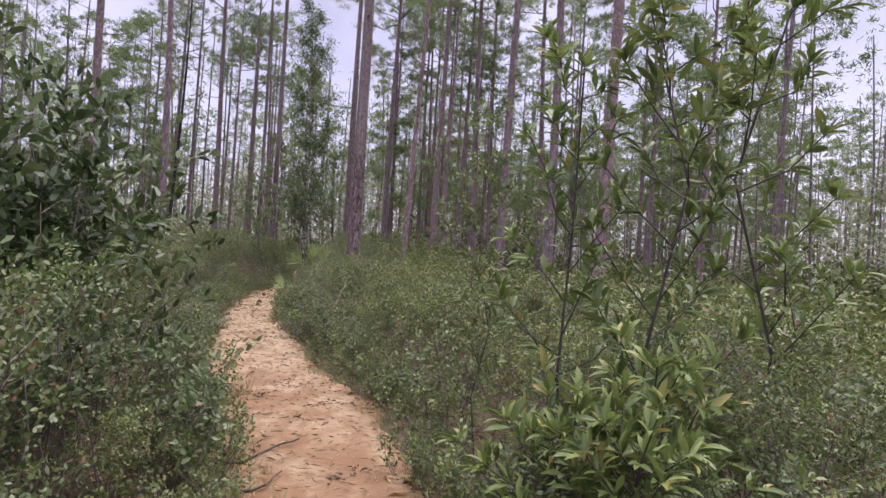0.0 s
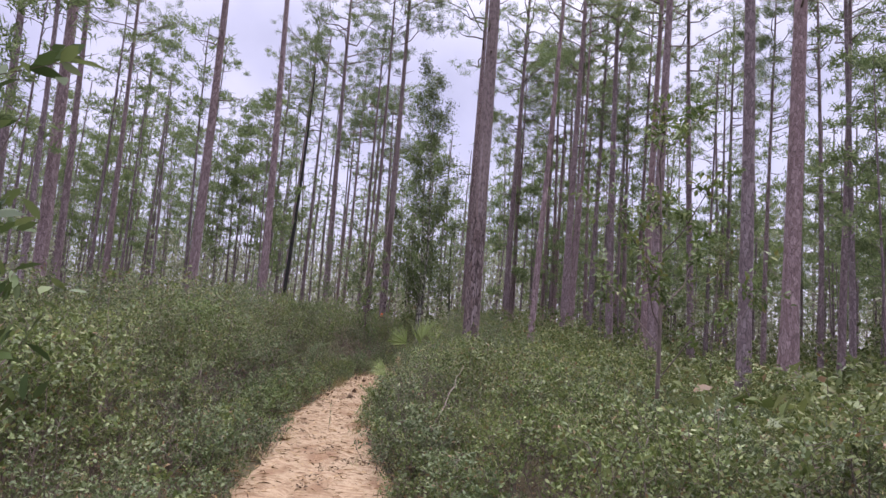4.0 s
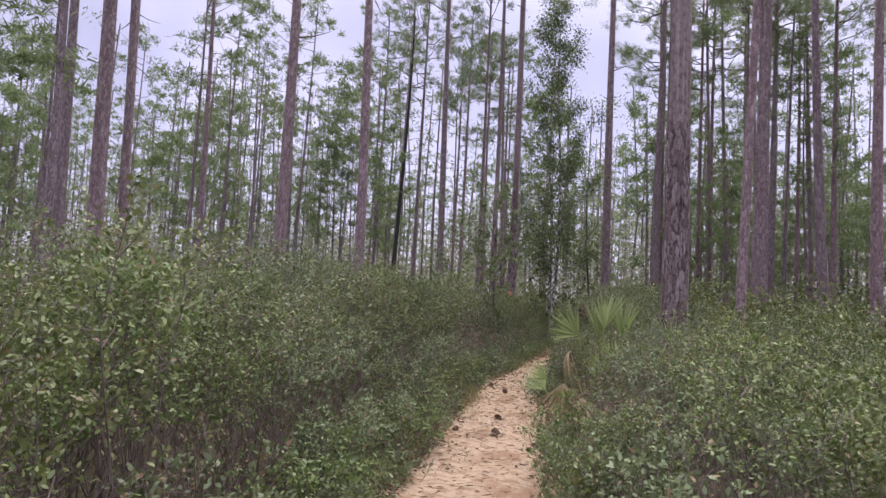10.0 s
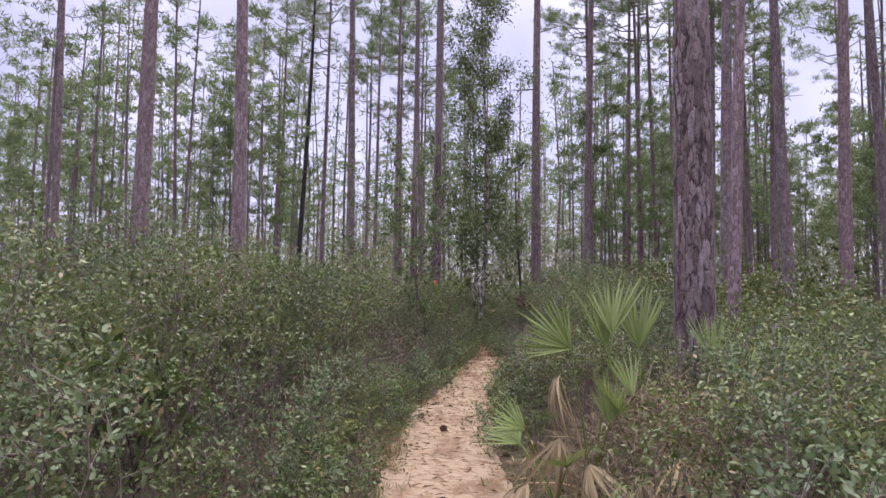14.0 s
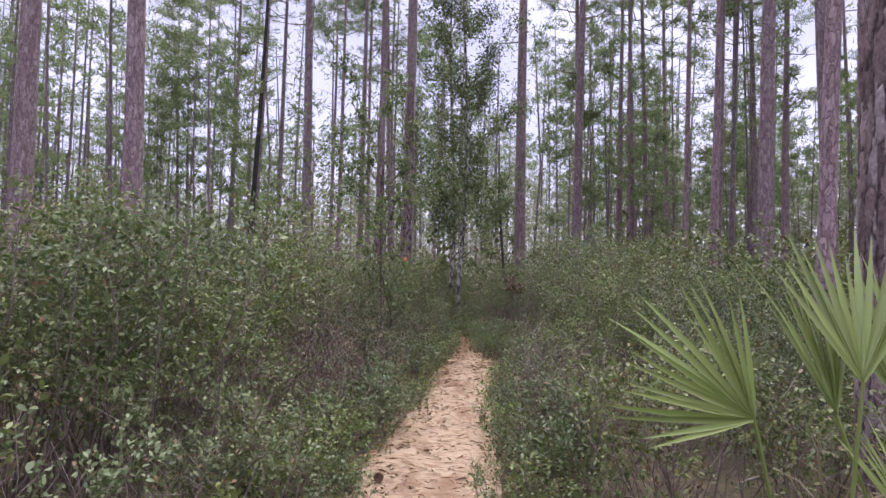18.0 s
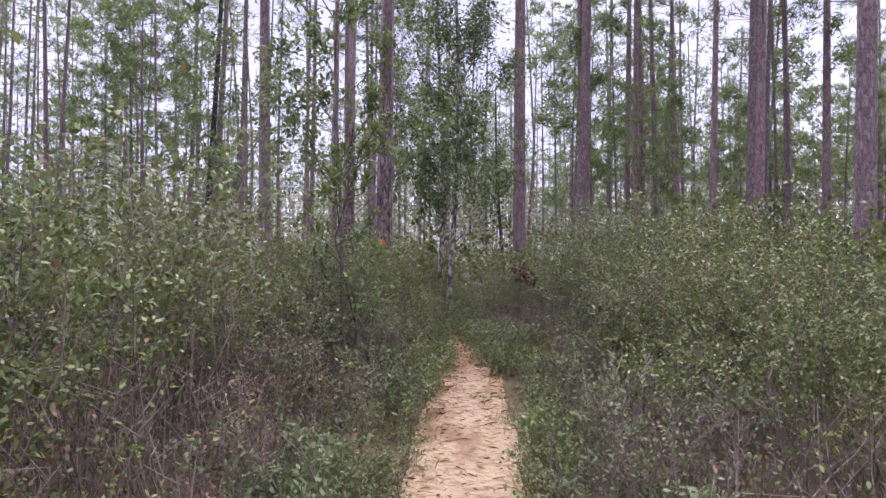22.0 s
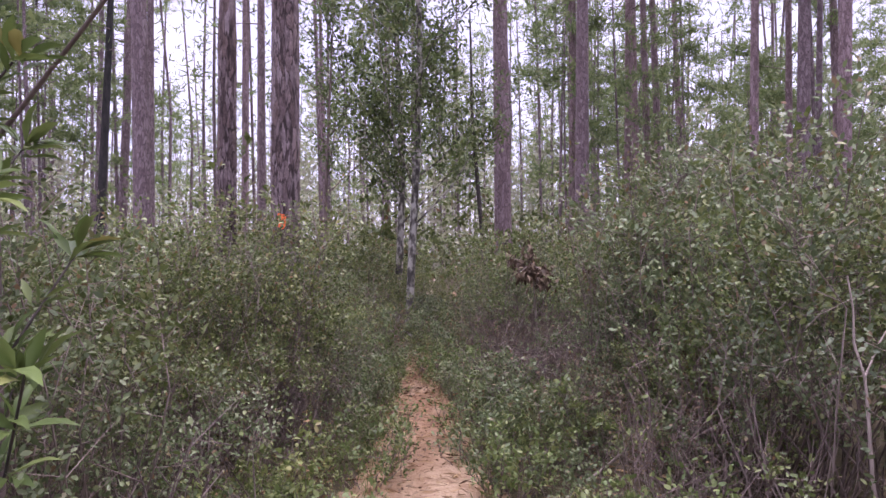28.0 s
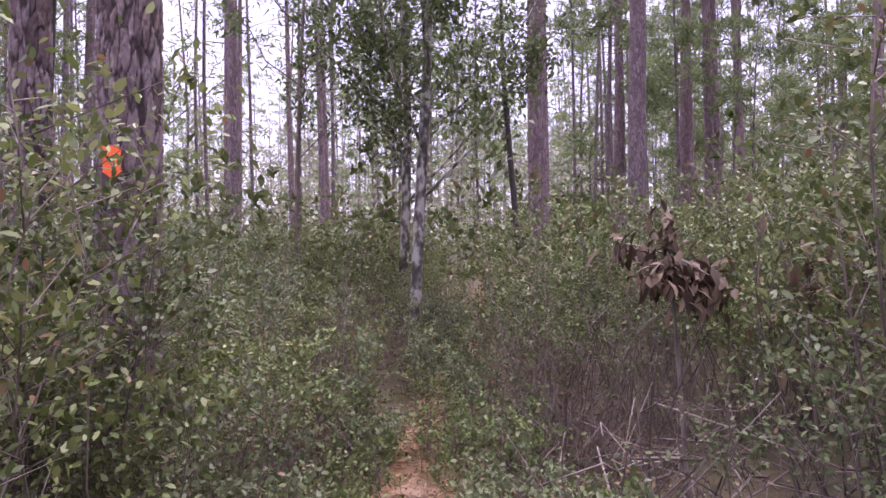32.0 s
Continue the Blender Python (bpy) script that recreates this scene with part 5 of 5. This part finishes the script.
def dead_leaves(x, y, z, n, spread, leaf, label):
    g = R(int(abs(x * 100)))
    ob = thing("dead_leaf_cluster", label, "dead branch")
    wood = [tube(np.array([[0.1, 0.05, -z], [0.05, 0, -z * 0.5], [0, 0, 0.1]]), [0.012, 0.01, 0.006], 5)]
    ends = []
    for i in range(9):
        e = g.normal(0, 1, 3) * spread * [1, 1, 1.2]
        wood.append(tube(np.array([[0, 0, 0.05], e * 0.5 + UP * 0.03, e]), [0.005, 0.004, 0.002], 4))
        ends.append(e)
    k = g.randint(0, 9, n)
    pos = np.array(ends)[k] * g.uniform(0.3, 1.1, (n, 1)) + g.normal(0, 0.04, (n, 3))
    size = leaf * g.uniform(0.6, 1.2, n)
    tagged(part("twig", mesh_of("twig", *joined(wood), DEADWOOD), ob), kind="stuff")
    part("foliage", mesh_of("foliage", *broad_leaves(g, pos, g.normal(0, 0.6, (n, 3)) - UP * 0.8, size, size * 0.4), DRY_LEAF), ob, "curled brown leaves")
    ob.matrix_basis = place(x, y) @ Matrix.Translation((0, 0, z))
    return ob


dead_leaves(-6.25, 29.95, 1.3, 420, 0.15, 0.085, "broken branch with hanging curled brown leaves")
dead_leaves(-5.69, 30, 1.1, 60, 0.16, 0.09, "broken twigs with dry brown leaves")
dead_leaves(-8.6, 29.22, 0.35, 70, 0.16, 0.08, "low dry twigs with brown leaves beside the trail")

pile = thing("brush_pile", "tangled heap of thin grey dead branches beside the trail", "branches", at=place(-6.2, 29.85))
pg = R(88)
for i in range(64):
    a, e, L = pg.uniform(0, 6.28), pg.uniform(-0.2, 0.8), pg.uniform(0.3, 0.8)
    p = np.r_[pg.normal(0, 0.3, 2), pg.uniform(0.05, 0.6)]
    q = p + np.array([np.cos(a) * np.cos(e), np.sin(a) * np.cos(e), np.sin(e)]) * L
    q[2] = max(q[2], 0.03)
    part("branch", mesh_of("branch", *tube(np.array([p, (p * 2 + q) / 3 + pg.normal(0, 0.1, 3), (p + 2 * q) / 3 + pg.normal(0, 0.1, 3), q]), np.array([0.006, 0.005, 0.004, 0.002]) * pg.uniform(0.5, 1.2), 5), DEADWOOD if i % 3 == 0 else TWIG, True), pile)

# dry straw and dead fern stalks: bare brown stems low in the thicket
bare = [shrub_arrays(R(261 + i), 1.0, 0.55, 15, 120, 0.027, 0.45, 0.3, 5, 0.5, 0.065) for i in range(3)]
BARE = []
for i, (w, lf) in enumerate(bare):
    ob = thing("bare_shrub", "nearly leafless tangle of thin grey-brown stems", "shrub", "bare stems under the shrubs")
    tagged(part("stem", mesh_of("stem", *w, TWIG), ob), kind="stuff")
    part("foliage", mesh_of("foliage", *lf, SHRUB if i else DRY_LEAF), ob)
    BARE.append(ob)
for x, y in GAPS:
    put(BARE[prng.randint(3)], place(x, y, prng.uniform(0, 6.28), prng.uniform(0.7, 1.1)))
spots = len(GAPS)
while spots < 130:
    y = prng.uniform(2.0, 32) if spots < len(GAPS) + 60 else prng.uniform(16, 32)
    i = np.abs(LINE[:, 1] - y).argmin()
    side = prng.choice([-1, 1])
    d = LINE[i, 2] / 2 + prng.uniform(0.45, 1.3)
    x, yy = LINE[i, :2] + tn[i] * side * d
    if off_walk((x, yy))[0] < 0.95:
        continue
    spots += 1
    put(BARE[prng.randint(3)], place(x, yy, prng.uniform(0, 6.28), prng.uniform(0.5, 1.05)))

dry = thing("dry_shrub", "withered shrub with curled brown leaves in the thicket", "shrub", "withered shrubs")
da = shrub_arrays(R(281), 1.25, 0.45, 9, 520, 0.036, 0.45, 0.4, 12)
tagged(part("stem", mesh_of("stem", *da[0], DEADWOOD), dry), kind="stuff")
part("foliage", mesh_of("foliage", *da[1], DRY_LEAF), dry)
for x, y, h in [(-5.0, 20.6, 0.9), (-4.8, 21.4, 1.0), (-5.0, 22.4, 0.9), (-5.6, 27.4, 0.9), (-5.75, 28.2, 1.0), (-7.0, 20.6, 1.2), (-7.3, 21.4, 1.3), (-7.15, 22.1, 1.1), (-7.4, 22.9, 1.2), (-7.2, 23.6, 1.0), (-7.6, 22.4, 1.4), (-7.32, 20.28, 1.4), (-7.94, 21.53, 1.4), (-7.61, 23.06, 1.2), (-7.75, 23.66, 1.1), (-4.86, 22.6, 1.0), (-4.58, 23.36, 0.9), (-5.48, 27.16, 1.0), (-5.58, 28.58, 0.9), (-5.2, 29.22, 1.2), (-5.04, 27.78, 1.3), (-8.39, 28.42, 0.8), (-5.12, 11.29, 1.1),
                (-3.46, 15.66, 0.9), (-6.4, 16.73, 1.1), (-0.56, 6.7, 0.7), (-8.12, 30.61, 0.8), (-6.43, 31.81, 0.9)]:
    put(dry, place(x, y, prng.uniform(0, 6.28), h / 1.25))

# dry grass tufts on the edge of the trail
for x, y, h in [(-6.0, 18.3, 0.34), (-5.85, 17.75, 0.28), (-5.35, 14.6, 0.34), (-5.2, 14.2, 0.26), (-2.1, 6.4, 0.3), (-4.0, 11.2, 0.24)]:
    ob = thing("grass_tuft", "dry straw-coloured grass tuft on the edge of the trail", "grass", "grass tufts", at=place(x, y))
    n = 90
    base = np.c_[prng.normal(0, 0.07, (n, 2)), np.full(n, -0.01)]
    part("blade", mesh_of("blade", *leaves(prng, base, UP + prng.normal(0, 0.35, (n, 3)), prng.uniform(0.5, 1.0, n) * h, 0.005, 0.35), DRY_GRASS), ob, "thin dry blades")

# grass and straw at the trail's edges
gp, gw, gl = [], [], []
for _ in range(900):
    i = prng.randint(20, len(LINE) - 80)
    side = prng.choice([-1, 1])
    c = np.r_[LINE[i, :2] + tn[i] * side * (LINE[i, 2] / 2 + prng.normal(0.08, 0.12)), 0.015]
    n = prng.randint(6, 14)
    gp.append(c + np.c_[prng.normal(0, 0.035, (n, 2)), np.zeros(n)])
    gw.append(UP + prng.normal(0, 0.42, (n, 3)))
    gl.append(prng.uniform(0.06, 0.2, n))
gp, gw, gl = np.concatenate(gp), np.concatenate(gw), np.concatenate(gl)
tagged(new("edge_grass", mesh_of("edge_grass", *leaves(prng, gp, gw, gl, 0.006, 0.3), GRASS)), "thin green and straw-coloured grass along the trail edges", "grass", kind="stuff")
n = 17000
i = prng.randint(10, len(LINE) - 60, n)
o = prng.normal(0, 0.33, n)
o = np.where(np.abs(o) > 0.62, np.sign(o) * prng.uniform(0.3, 0.62, n), o)
c = LINE[i, :2] + tn[i] * (o * LINE[i, 2])[:, None] + prng.normal(0, 0.08, (n, 2))
c = np.c_[c, 0.021 + bumps(c[:, 0], c[:, 1]) + prng.uniform(0, 0.008, n)]
a = prng.uniform(0, 6.28, n)
tagged(new("pine_straw_litter", mesh_of("pine_straw_litter", *leaves(prng, c, np.c_[np.cos(a), np.sin(a), prng.normal(0, 0.06, n)], prng.uniform(0.03, 0.13, n), prng.choice([0.003, 0.004, 0.006, 0.012], n), 0.02), STRAW)),
       "fallen pine needles and dry leaf bits scattered on the trail", "litter", kind="stuff")
n = 24000
i = prng.randint(10, len(LINE) - 60, n)
o = (LINE[i, 2] / 2 - 0.14 + prng.uniform(0.0, 1.4, n) ** 1.2) * prng.choice([-1, 1], n)
c = LINE[i, :2] + tn[i] * o[:, None] + prng.normal(0, 0.08, (n, 2))
c = np.c_[c, np.maximum(ground_z(c[:, 0], c[:, 1]), bumps(c[:, 0], c[:, 1]) + 0.014) + 0.008 + prng.uniform(0, 0.02, n)]
a = prng.uniform(0, 6.28, n)
tagged(new("leaf_litter", mesh_of("leaf_litter", *leaves(prng, c, np.c_[np.cos(a), np.sin(a), prng.normal(0, 0.15, n)], prng.uniform(0.03, 0.15, n), prng.choice([0.004, 0.006, 0.014, 0.024], n), 0.05), STRAW)),
       "brown dead leaves and pine needles under the shrubs", "litter", kind="stuff")
bits = []
for _ in range(110):
    i = prng.randint(25, len(LINE) - 150)
    o = LINE[i, :2] + tn[i] * LINE[i, 2] * prng.uniform(-0.5, 0.5)
    bits.append(o + prng.normal(0, 1, (34, 2)) * prng.uniform(0.04, 0.13))
bits = np.concatenate(bits)
n = len(bits)
a = prng.uniform(0, 6.28, n)
bits = np.c_[bits, 0.024 + bumps(bits[:, 0], bits[:, 1]) + prng.uniform(0, 0.018, n)]
tagged(new("leaf_debris", mesh_of("leaf_debris", *leaves(prng, bits, np.c_[np.cos(a), np.sin(a), prng.normal(0, 0.3, n)], prng.uniform(0.02, 0.06, n), prng.choice([0.004, 0.012, 0.02], n), 0.1), DRY_LEAF)),
       "small drifts of dark brown leaf bits on the trail", "litter", kind="stuff")
